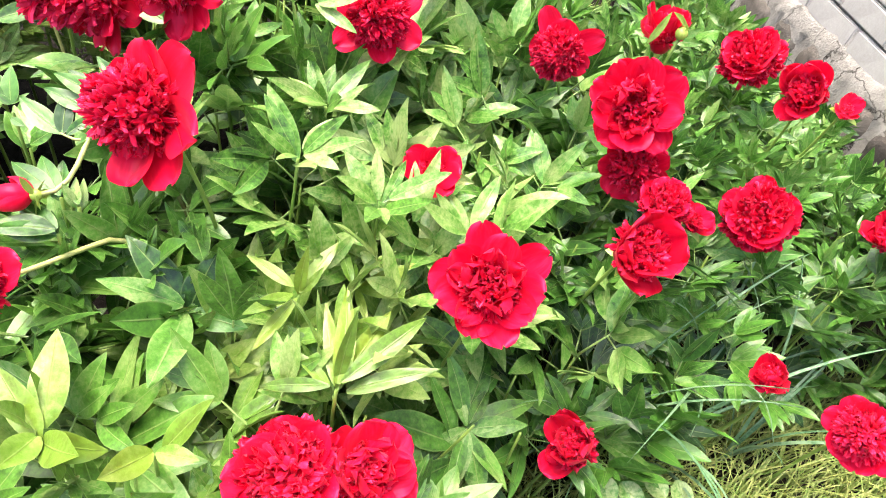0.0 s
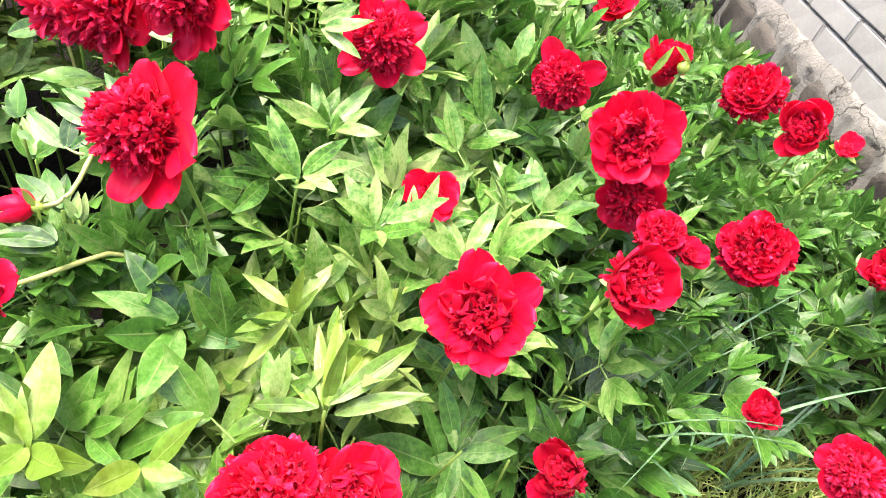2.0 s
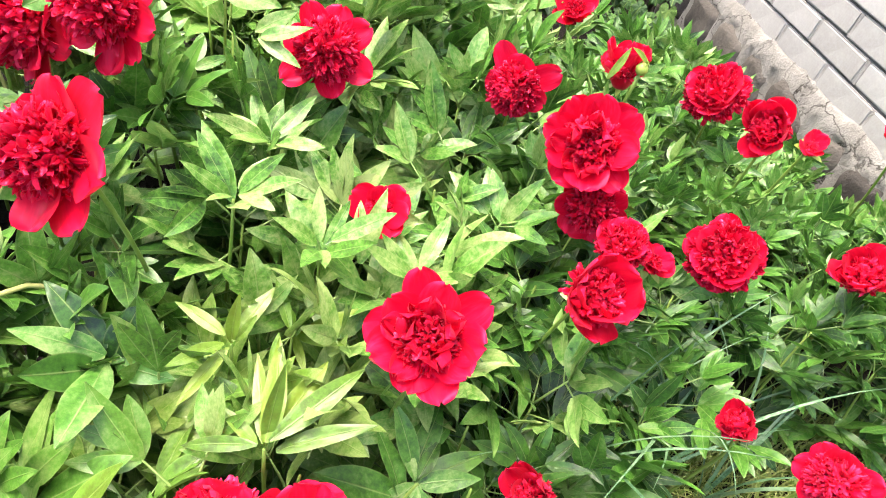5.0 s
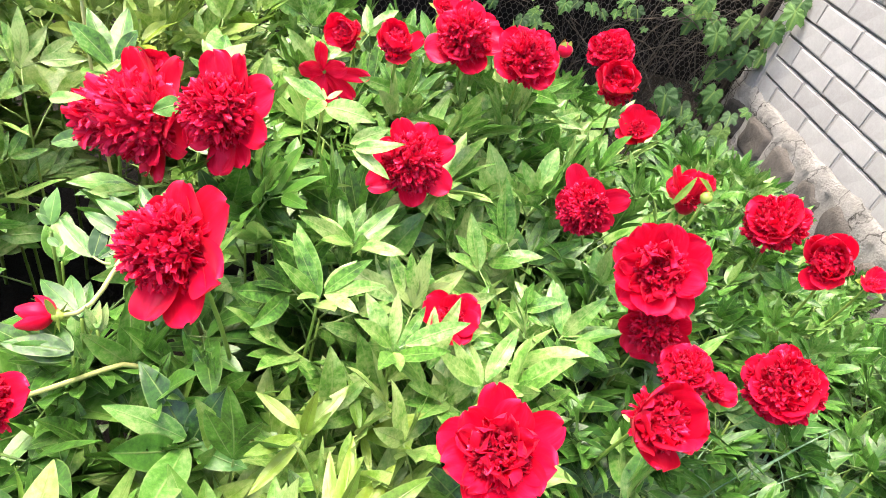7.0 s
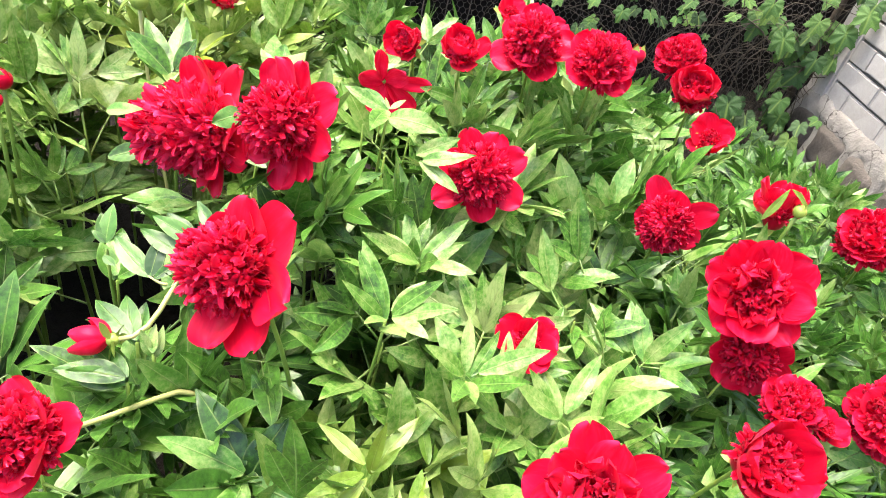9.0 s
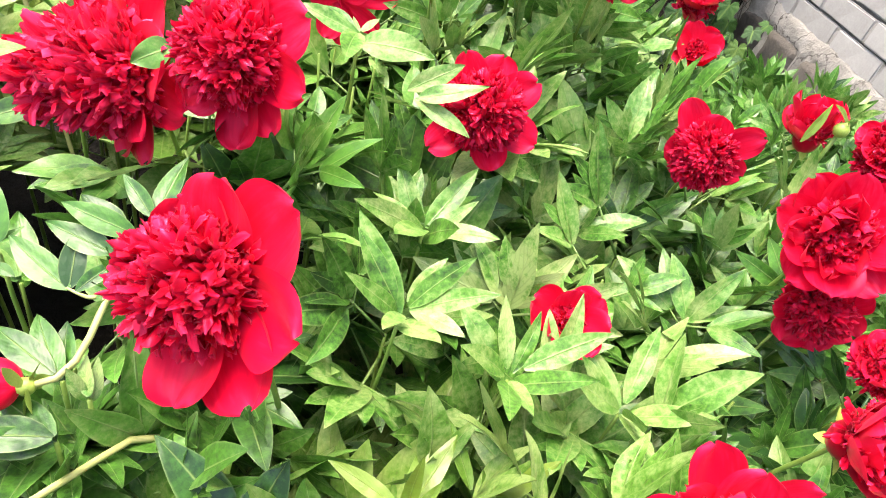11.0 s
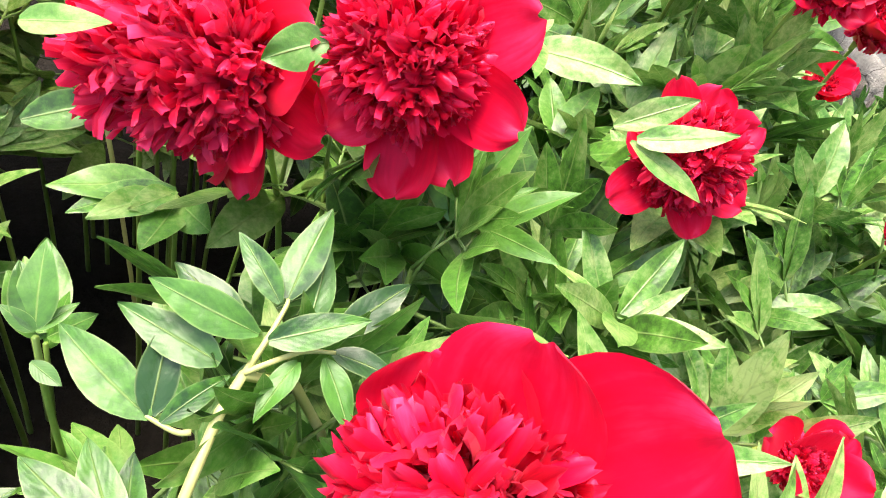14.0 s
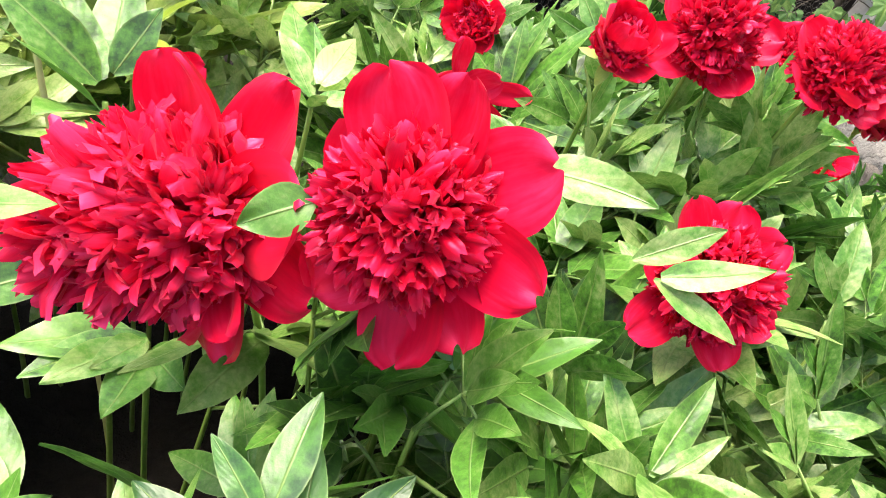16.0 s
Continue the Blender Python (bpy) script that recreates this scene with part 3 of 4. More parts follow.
def vine_leaf_mesh(seed):
    """A hop leaf of three to five toothed lobes."""
    rnd = random.Random(seed)
    bm = bmesh.new()
    uv = bm.loops.layers.uv.verify()
    n, rings = 44, 3
    lobes = [(-95, 0.62), (-48, 0.88), (0, 1.0), (48, 0.88), (95, 0.62)] if seed % 2 else [(-62, 0.8), (0, 1.0), (62, 0.8)]
    mid = bm.verts.new((0, 0, 0))
    grid = []
    for i in range(n):
        a = -165 + 330 * i / (n - 1)
        r = max(0.60, max(g * math.exp(-((a - c) / 34.0) ** 2) for c, g in lobes)) * (1 + (0.07 if i % 2 else -0.05)) * (1 - 0.35 * smooth(140, 165, abs(a)))
        row = []
        for k in range(1, rings + 1):
            q = r * k / rings
            x, y = q * math.cos(radians(a)), q * math.sin(radians(a))
            row.append(bm.verts.new((x, y, -0.22 * q * q + 0.05 * math.sin(a * 0.13 + seed) * q)))
        grid.append(row)
    for i in range(n - 1):
        fs = [bm.faces.new((mid, grid[i][0], grid[i + 1][0]))]
        for k in range(rings - 1):
            fs.append(bm.faces.new((grid[i][k], grid[i][k + 1], grid[i + 1][k + 1], grid[i + 1][k])))
        for f in fs:
            for loop in f.loops:
                loop[uv].uv = (0.5 + loop.vert.co.y * 0.5, loop.vert.co.x * 0.5 + 0.4)
    return mesh_of(bm, "vine_leaf", VINE)


VLEAF = [vine_leaf_mesh(s) for s in range(6)]


def hop_vine(at, spots, size, label, big=()):
    """A climbing vine: stems up from the ground, lobed leaves where spots say: centre, spread and number."""
    rnd = random.Random(hash_seed(at))
    th = thing("climbing_vine", (at[0], at[1], GROUND), label, "vine", "climbing vines by the wall")
    base = Vector((at[0], at[1], GROUND))
    for c, s, k in spots:
        bm = bmesh.new()
        goal = Vector(c) - base
        tube(bm, curve_points((0, 0, -0.02), (goal.x * 0.2, 0.05, goal.z * 0.4), (goal.x * 0.7, goal.y + 0.03, goal.z * 0.7), goal, 10), [0.0018] * 11, 5)
        stem = part("stem", mesh_of(bm, "stem", TWIG), th)
        for _ in range(k):
            p = goal + Vector((rnd.gauss(0, s[0]), rnd.gauss(0, s[1]), rnd.gauss(0, s[2])))
            if p.z + GROUND < GROUND + 0.03:
                continue
            # leaves turn their faces to the garden and the sky
            face = Vector((rnd.uniform(-0.8, 0.1), rnd.uniform(-1.2, -0.3), rnd.uniform(0.3, 1.3))).normalized()
            tip = Vector((rnd.uniform(-0.6, 0.6), rnd.uniform(-0.2, 0.2), -1)).normalized()
            yy = face.cross(tip).normalized()
            xx = yy.cross(face)
            m = Matrix.Translation(p) @ Matrix((xx, yy, face)).transposed().to_4x4() @ Matrix.Scale(size * rnd.uniform(0.6, 1.25), 4)
            ob = part("leaf", rnd.choice(VLEAF), stem, m)
            ob.color = (rnd.uniform(0.10, 0.45), 0, 0, 1)
    for k, c in enumerate(big):
        face = Vector((-0.42 + rnd.uniform(-0.2, 0.2), -0.8, 0.5 + rnd.uniform(-0.2, 0.2))).normalized()
        tip = Vector((rnd.uniform(-0.3, 0.3), 0.1, -1))
        yy = face.cross(tip).normalized()
        m = Matrix.Translation(Vector(c) - base) @ Matrix((yy.cross(face), yy, face)).transposed().to_4x4() @ Matrix.Scale(0.068 * rnd.uniform(0.8, 1.15), 4)
        ob = part("leaf", VLEAF[(2 * k + 1) % 6], stem, m)
        ob.color = (rnd.uniform(0.25, 0.5), 0, 0, 1)


def hash_seed(v):
    return int(abs(v[0]) * 1000) * 7 + int(abs(v[1]) * 1000) * 13


fence()
shade_backing()
shed_roof()
dry_vines()
hop_vine((1.10, 2.82), [((1.14, 2.84, 0.70), (0.07, 0.03, 0.07), 6), ((1.13, 2.84, 0.52), (0.06, 0.03, 0.06), 4), ((1.06, 2.82, 0.32), (0.08, 0.04, 0.07), 9), ((0.88, 2.86, 0.66), (0.09, 0.03, 0.06), 5), ((1.20, 2.84, 0.86), (0.07, 0.03, 0.07), 5)], 0.070, "dark green lobed hop vine climbing the netting",
         [(1.056, 2.79, 0.71), (1.12, 2.78, 0.57), (1.18, 2.72, 0.79), (1.07, 2.78, 0.38), (0.947, 2.78, 0.62), (1.15, 2.74, 0.70), (1.16, 2.72, 0.24), (1.10, 2.70, 0.20), (0.84, 2.78, 0.72), (1.198, 2.74, 0.826), (0.815, 2.74, 0.747)])
hop_vine((0.90, 2.60), [((0.98, 2.55, 0.24), (0.10, 0.08, 0.07), 60), ((0.88, 2.40, 0.20), (0.12, 0.10, 0.05), 55), ((0.55, 2.84, 0.62), (0.14, 0.03, 0.05), 10), ((0.26, 2.86, 0.56), (0.10, 0.03, 0.05), 12)], 0.040, "low mass of small lobed vine leaves at the wall's foot")


# ---- peony foliage ----
TINTS = [((-1.18, 1.12), 0.36, 0.22, 0.08), ((-0.50, 0.60), 0.14, 0.16, 0.22), ((-0.40, 1.08), 0.26, 0.20, 0.02), ((-0.49, 0.85), 0.18, 0.30, 0.01), ((0.1, 1.15), 0.25, 0.08, 0.0), ((-1.0, 1.5), 0.36, 0.34, 0.36), ((-0.74, 0.48), 0.17, 0.10, 0.24), ((0.10, 0.58), 0.28, -0.12, 0.0), ((-0.68, 0.93), 0.16, -0.14, 0.0), ((-0.60, 0.95), 0.13, -0.16, 0.0), ((-0.25, 0.62), 0.15, 0.14, 0.0), ((0.0, 1.52), 0.22, 0.22, 0.0)]


def tint(x, y, rnd):
    pale, yellow = 0.28, 0.0
    for (cx, cy), r, p, g in TINTS:
        q = math.exp(-((x - cx) ** 2 + (y - cy) ** 2) / (r * r))
        pale += p * q
        yellow += g * q
    return (pale + rnd.uniform(-0.10, 0.12), max(0.0, yellow * rnd.uniform(0.2, 1.3)), 0, 1)


def shoot(plant, base, top, rnd, lean=0.0):
    """A leafy stem: leaves in a spiral, larger ones below, a tuft of small ones on top."""
    o = Vector(plant.location)
    b, t = Vector(base), Vector(top)
    pts = curve_points(b, b + Vector((0, 0, (t.z - b.z) * 0.4)), t - Vector(((t.x - b.x) * 0.3, (t.y - b.y) * 0.3, (t.z - b.z) * 0.3)), t, 8)
    bm = bmesh.new()
    tube(bm, [p - o for p in pts], [0.0042 - 0.0003 * k for k in range(9)], 5)
    stem = part("stem", mesh_of(bm, "stem", STEM), plant)
    az = rnd.uniform(0, 360)
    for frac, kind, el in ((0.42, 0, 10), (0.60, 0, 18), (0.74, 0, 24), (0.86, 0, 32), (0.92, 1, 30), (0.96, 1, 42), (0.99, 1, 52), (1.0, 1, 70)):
        az += 137.5 + rnd.uniform(-20, 20)
        s = frac * 8
        k = min(7, int(s))
        p = pts[k].lerp(pts[k + 1], s - k)
        e = el + rnd.uniform(-14, 14)
        d = Vector((math.cos(radians(az)) * math.cos(radians(e)), math.sin(radians(az)) * math.cos(radians(e)), math.sin(radians(e))))
        sc = rnd.uniform(0.8, 1.12) * (1 - 0.24 * smooth(-0.15, 0.25, p.x))
        reach = (0.15 if kind == 0 else 0.10) * sc
        far = p + d * reach
        if any(q.z < 0.77 and bare(q.x, q.y) for q in (far, p + d * reach * 0.6, p + d * reach * 1.5)):
            continue
        if not (clear_of_blooms(p + d * reach) and clear_of_blooms(p + d * reach * 0.45) and clear_of_blooms(p + d * reach * 1.4)):
            continue
        m = Matrix.Translation(p - o) @ Matrix.Rotation(radians(az), 4, "Z") @ Matrix.Rotation(-radians(e), 4, "Y") @ Matrix.Rotation(radians(rnd.uniform(-18, 18)), 4, "X") @ Matrix.Scale(sc, 4)
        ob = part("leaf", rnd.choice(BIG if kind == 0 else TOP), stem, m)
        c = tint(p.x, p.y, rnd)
        # Top leaves paler like young growth; lower ones darkened to stand for shade.
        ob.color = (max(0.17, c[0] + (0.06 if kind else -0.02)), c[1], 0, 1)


def peony_bed():
    rnd = random.Random(77)
    plants = {}
    step = 0.104
    for i in range(int(2.9 / step)):
        for j in range(int(1.65 / step)):
            x = -1.75 + step * (i + rnd.uniform(0.1, 0.9))
            y = 0.24 + step * (j + rnd.uniform(0.1, 0.9))
            drop = rnd.random()
            if not in_bed(x, y) or drop < 0.10:
                continue
            key = (int((x + 2) / 0.42), int(y / 0.42))
            if key not in plants:
                plants[key] = thing("peony_plant", ((key[0] + 0.5) * 0.42 - 2, (key[1] + 0.5) * 0.42, GROUND), "bushy green peony plant with glossy divided leaves", "plant", "peony plants in the bed")
            h = top_of_leaves(x, y) - 0.075 + rnd.uniform(-0.06, 0.035)
            o = plants[key].location
            base = (x * 0.75 + o.x * 0.25 + rnd.uniform(-0.02, 0.02), y * 0.75 + o.y * 0.25 + rnd.uniform(-0.02, 0.02), GROUND - 0.02)
            shoot(plants[key], base, (x, y, h), rnd)


peony_bed()


# ---- blooms ----
def leaf_between(a, b, width, face, rnd, droop=0.25, mat=LEAF):
    """A leaflet from a to b, turned to face."""
    a, b = Vector(a), Vector(b)
    x = (b - a).normalized()
    y = Vector(face).cross(x).normalized()
    z = x.cross(y)
    bm = bmesh.new()
    leaflet(bm, Matrix((x, y, z)).transposed().to_4x4(), (b - a).length, width, rnd, droop, rnd.uniform(0.2, 0.4), 10, 6)
    return mesh_of(bm, "leaflet", mat), Matrix.Translation(a)


def petal_mesh(seed, length=1.0, width=1.0, cup=0.35, mat=PETAL, more=0.0):
    """A broad rounded petal from the origin along x, hollow towards z, with a wavy, slightly notched edge."""
    rnd = random.Random(seed)
    bm = bmesh.new()
    rows, cols = 12, 10
    ph, notch = rnd.uniform(0, 6.3), rnd.uniform(0.0, 0.07)
    skew, wave = rnd.uniform(-0.3, 0.3), rnd.uniform(0.03, 0.075) + more
    out = []
    for i in range(rows + 1):
        v = 1 - (1 - i / rows) ** 1.5
        if v < 0.60:
            w = 0.20 + 0.80 * math.sin(math.pi / 2 * v / 0.60) ** 1.1
        else:
            w = math.sqrt(max(0.0, 1 - ((v - 0.60) / 0.40) ** 2.4))
        w = width / 2 * max(w, 0.20)
        row = []
        for j in range(cols + 1):
            u = 2 * j / cols - 1
            edge = max(abs(u), v) ** 3
            x = length * (v - notch * v ** 4 * math.exp(-((u - skew) / 0.35) ** 2) + 0.022 * math.sin(u * 8 + ph) * v ** 3 * (1 - smooth(0.94, 1.0, v)) - 0.012 * u * u * smooth(0.94, 1.0, v))
            z = cup * (0.42 * u * u * w + 0.50 * x * x) + wave * math.sin(u * 5 + ph + v * 5) * edge + 0.02 * noise.noise((u * 3 + seed, v * 3, 1))
            row.append((x, u * w * (1 - 0.10 * cup), z))
        out.append(row)
    sheet(bm, out)
    return mesh_of(bm, "petal", mat)


def tuft_mesh(seed, count, flat, tall, wide=1.0, open_mid=0.0, span=100):
    """The dense middle of a double bloom: narrow spoon-shaped petals that fill a dome of unit width, their tips curled."""
    rnd = random.Random(seed)
    bm = bmesh.new()
    for k in range(count):
        s = (k + 0.5) / count
        th = math.acos(1 - s * (1 - math.cos(radians(span))))
        if open_mid and th < radians(open_mid):
            th = radians(open_mid) + th * 0.4
        az = k * 2.39996 + rnd.uniform(-0.3, 0.3)
        th += rnd.uniform(-0.12, 0.12)
        d = Vector((math.sin(th) * math.cos(az) * flat, math.sin(th) * math.sin(az) * flat, math.cos(th) * tall))
        reach = d.length * rnd.uniform(0.82, 1.07)
        d.normalize()
        side = d.cross(Vector((rnd.uniform(-0.4, 0.4), rnd.uniform(-0.4, 0.4), 1))).normalized()
        side = (Matrix.Rotation(rnd.uniform(-0.8, 0.8), 3, d) @ side)
        up = side.cross(d)
        w = wide * rnd.uniform(0.030, 0.086)
        curl = rnd.uniform(0.0, 1.5) * (1 if rnd.random() < 0.7 else -1)
        chan, ph = rnd.uniform(0.10, 0.42) * (1 if curl > 0 else -1), rnd.uniform(0, 6.3)
        p = d * reach * 0.36
        n = 6
        rows = []
        for i in range(n + 1):
            v = i / n
            a = curl * v ** 2.2
            go = d * math.cos(a) + up * math.sin(a)
            face = up * math.cos(a) - d * math.sin(a)
            if i:
                p = p + go * (reach * 0.68 / n)
            ww = w * (0.5 + 0.5 * smooth(0, 0.7, v)) * (1 if v < 0.82 else max(0.62, math.sqrt(max(0.0, 1 - ((v - 0.82) / 0.20) ** 2))))
            row = []
            for j in range(5):
                u = 2 * j / 4 - 1
                jag = rnd.uniform(-0.055, 0.020) if i == n else 0
                row.append(p + go * (jag - 0.02 * abs(u) * (i == n)) + side * u * ww + face * (chan * w * (u * u - 0.4) + 0.45 * w * math.sin(u * 4 + ph + 3 * v)))
            rows.append(row)
        sheet(bm, rows)
    core = bmesh.ops.create_uvsphere(bm, u_segments=12, v_segments=8, radius=1.0)["verts"]
    for v in core:
        v.co = Vector((v.co.x * flat * 0.55, v.co.y * flat * 0.55, v.co.z * tall * 0.55))
    return mesh_of(bm, "petal_tuft", TUFT)


def shell_mesh():
    """A closed-up petal: a slice of an egg along x, its back to -z."""
    bm = bmesh.new()
    rows = []
    for i in range(13):
        v = i / 12
        w = 0.33 * max(0.12, math.sin(math.pi * (0.04 + 0.92 * v) ** 0.85)) ** 0.75
        rows.append([(v, math.sin(q) * w, 0.10 - math.cos(q) * w + 0.01 * math.sin(7 * q + 5 * v)) for q in (radians(-86 + 172 * j / 12) for j in range(13))])
    sheet(bm, rows)
    return mesh_of(bm, "petal", PETAL)


SHELL = shell_mesh()
GUARD = [petal_mesh(s, 1.0, 1.0 + 0.08 * (s % 3), 0.28 + 0.09 * (s % 4)) for s in range(8)]
RUFFLE = [petal_mesh(60 + s, 1.0, 1.0, 0.5 + 0.12 * (s % 3), PETAL, 0.10) for s in range(6)]
DEEP = [petal_mesh(30 + s, 1.0, 1.0, 0.75 + 0.1 * (s % 3)) for s in range(5)]
TUFTS = {"bomb": [tuft_mesh(s, 640, 0.72, 0.95) for s in (1, 2, 3)], "tall": [tuft_mesh(4, 760, 0.72, 1.20)], "frilly": [tuft_mesh(s, 400, 0.95, 0.72, 1.45) for s in (5, 6)],
         "open": [tuft_mesh(s, 300, 0.66, 0.60, 1.25) for s in (8, 9)], "cup": [tuft_mesh(s, 300, 0.66, 0.84, 1.0, 0.0, 72) for s in (11, 12)]}
PLAN = {"tall": (7, -8, 16, 1.0, "tall"), "bomb": (7, -8, 16, 1.0, "bomb"), "frilly": (9, -4, 26, 1.03, "frilly"), "open": (9, 6, 22, 1.04, "open"), "cup": (8, 16, 46, 1.16, "cup"), "small": (6, 14, 40, 1.1, "open"), "half": (5, 68, 88, 1.9, ""), "wilt": (7, -25, 30, 1.1, "")}
WORDS = {"tall": "large crimson double peony bloom, its ruffled centre tipped sideways", "bomb": "crimson double peony bloom with a domed ruffled centre", "frilly": "crimson peony bloom, all ruffled frilled petals", "open": "wide open red peony bloom with a ruffled centre",
         "cup": "bright red cup-shaped peony bloom on its stalk", "small": "small red peony bloom half hidden in leaves", "half": "red peony bud just opening on a pale stalk", "wilt": "faded drooping crimson peony bloom losing its shape"}


def peony_flower(kind, at, axis, r, seed, petals=(), leaves=(), via=None):
    rnd = random.Random(seed)
    at, axis = Vector(at), Vector(axis).normalized()
    count, lo, hi, reach, tuft = PLAN[kind]
    heel = at - axis * r * 0.30
    foot = Vector((heel.x - axis.x * 0.10 + rnd.uniform(-0.05, 0.05), heel.y + abs(axis.y) * 0.10 + rnd.uniform(0, 0.05), GROUND))
    th = thing("peony_flower", foot, WORDS[kind], "flower", "red peony flowers")
    bm = bmesh.new()
    pts = curve_points(foot - Vector((0, 0, 0.02)), foot + Vector((0, 0, 0.3)), heel - (axis * 0.6 + Vector((0, 0, 0.8))).normalized() * 0.16, heel - axis * 0.004, 12)
    if via:
        way = Vector(via)
        foot = Vector((way.x + 0.12, way.y + 0.05, GROUND))
        th.location = foot
        pts = curve_points(foot - Vector((0, 0, 0.02)), foot + Vector((0, 0, 0.35)), way + Vector((0.06, 0.025, 0.004)), way, 6) + curve_points(way, way.lerp(heel, 0.35), heel - axis * 0.05, heel - axis * 0.004, 6)[1:]
    tube(bm, [p - foot for p in pts], [0.0036 - 0.00008 * k for k in range(13)], 7)
    part("stem", mesh_of(bm, "stem", PALESTEM if via else STEM), th)
    for q, (a, b, w) in enumerate(leaves):
        me, m = leaf_between(a, b, w, (0.1, -0.6, 0.8), rnd, 0.2)
        ob = part("leaf", me, th, Matrix.Translation(-foot) @ m)
        ob.color = ({"tall": 0.30, "small": 0.62}.get(kind, 0.50) + 0.05 * q, 0.45 if kind == "cup" else 0.05, 0, 1)
    side = (Vector((1, 0, 0)) - axis * axis.x).normalized()
    turn = Matrix((side, axis.cross(side), axis)).transposed().to_4x4()
    head = Matrix.Translation(heel - foot) @ turn
    a0 = rnd.uniform(0, 360)
    ring = [(q + 18, g) for q, g, *_ in petals] or [(a0 + 360 * k / count + rnd.uniform(-14, 14), rnd.uniform(0.92, 1.08)) for k in range(count)]
    if kind == "half":
        for a, e in ((62, 66), (-48, 58), (-100, 46), (175, 72)):
            part("petal", SHELL, th, head @ Matrix.Rotation(radians(a), 4, "Z") @ Matrix.Rotation(-radians(e), 4, "Y") @ Matrix.Scale(r * rnd.uniform(1.75, 2.0), 4))
        ring = []
    for k, (a, g) in enumerate(ring):
        inner = k % 2
        e = rnd.uniform(lo, hi) + (10 if inner else 0)
        if petals and kind in ("bomb", "tall"):
            e = rnd.uniform(-14, 6)
        if petals and len(petals[k]) > 3:
            e = petals[k][3]
        s = r * reach * g
        w = r * reach * rnd.uniform(0.84, 1.04) * (0.5 if kind == "wilt" else 1.25 if kind == "half" else 0.66 if len(petals) > 9 else 0.72 if petals else 0.86)
        if petals and len(petals[k]) > 2:
            w = r * petals[k][2]
        m = head @ Matrix.Translation((0, 0, r * (0.05 if inner else 0.0))) @ Matrix.Rotation(radians(a), 4, "Z") @ Matrix.Rotation(-radians(e), 4, "Y") @ Matrix.Diagonal((s, w, s * rnd.uniform(0.7, 1.2), 1))
        part("petal", rnd.choice(DEEP if kind in ("cup", "half") else GUARD), th, m)
    if kind in ("open", "frilly", "cup"):
        for k in range(9 if kind != "frilly" else 5):
            m = head @ Matrix.Translation((0, 0, r * 0.08)) @ Matrix.Rotation(radians(a0 + 40 * k + rnd.uniform(-18, 18)), 4, "Z") @ Matrix.Rotation(-radians(rnd.uniform(14, 56)), 4, "Y") @ Matrix.Diagonal((r * rnd.uniform(0.60, 0.92), r * rnd.uniform(0.40, 0.66), r * 0.8, 1))
            part("petal", rnd.choice(RUFFLE), th, m)
    if tuft:
        m = head @ Matrix.Translation((0, 0, r * (0.18 if kind == "cup" else 0.10))) @ Matrix.Rotation(rnd.uniform(0, 6.3), 4, "Z") @ Matrix.Scale(r * (0.8 if kind == "small" else 0.9 if petals and len(petals[0]) > 3 else 1.0), 4)
        part("petal_tuft", rnd.choice(TUFTS[tuft]), th, m, "dense frilled crimson centre")
    # calyx: a small cup and narrow green sepals
    bm = bmesh.new()
    for k in range(5):
        m = Matrix.Rotation(radians(72 * k + 20), 4, "Z") @ Matrix.Rotation(radians(rnd.uniform(-15, 25)), 4, "Y") @ Matrix.Translation((0.003, 0, -0.002))
        leaflet(bm, m, rnd.uniform(0.016, 0.034), rnd.uniform(0.010, 0.014), rnd, 0.2, 0.3, 5, 2)
    bmesh.ops.create_uvsphere(bm, u_segments=8, v_segments=5, radius=0.0075)
    part("calyx", mesh_of(bm, "calyx", CALYX), th, head @ Matrix.Translation((0, 0, -0.003)), "green sepals under the bloom")


for k, (kind, at, axis, r, petals, leaves, via) in enumerate(FLOWERS):
    peony_flower(kind, at, axis, r, 500 + k, petals, leaves, via)


def peony_bud(at, r, seed, root=None):
    rnd = random.Random(seed)
    at = Vector(at)
    foot = Vector((at.x + rnd.uniform(-0.05, 0.05), at.y + rnd.uniform(0, 0.06), GROUND))
    if root:
        foot = Vector((*root, GROUND))
    th = thing("peony_bud", foot, "round closed peony bud with green sepals", "flower bud", "peony buds")
    bm = bmesh.new()
    pts = curve_points(foot - Vector((0, 0, 0.02)), foot + Vector((0, 0, 0.3)), at - Vector((0, 0, 0.15)), at - Vector((0, 0, r * 0.9)), 10)
    tube(bm, [p - foot for p in pts], [0.0030] * 11, 6)
    part("stem", mesh_of(bm, "stem", PALESTEM if root else STEM), th)
    bm = bmesh.new()
    bmesh.ops.create_uvsphere(bm, u_segments=14, v_segments=9, radius=r)
    for v in bm.verts:
        v.co.z *= 0.95 + 0.12 * (v.co.z > 0)
        v.co.x *= 1 + 0.05 * math.sin(v.co.z / r * 4)
    part("bud", mesh_of(bm, "bud", TUFT if seed in (601, 602, 603) else CALYX), th, Matrix.Translation(at - foot))
    for k in range(4):
        bm = bmesh.new()
        leaflet(bm, Matrix.Rotation(radians(90 * k + 30), 4, "Z") @ Matrix.Translation((r * 0.55, 0, -r * 0.75)) @ Matrix.Rotation(-radians(62), 4, "Y"), r * 2.0, r * 1.2, rnd, -0.9, 0.2, 5, 2)
        part("sepal", mesh_of(bm, "sepal", CALYX), th, Matrix.Translation(at - foot))


for k, (at, r) in enumerate(BUDS):
    peony_bud(at, r, 600 + k, (-0.90, 1.20) if k == 0 else None)


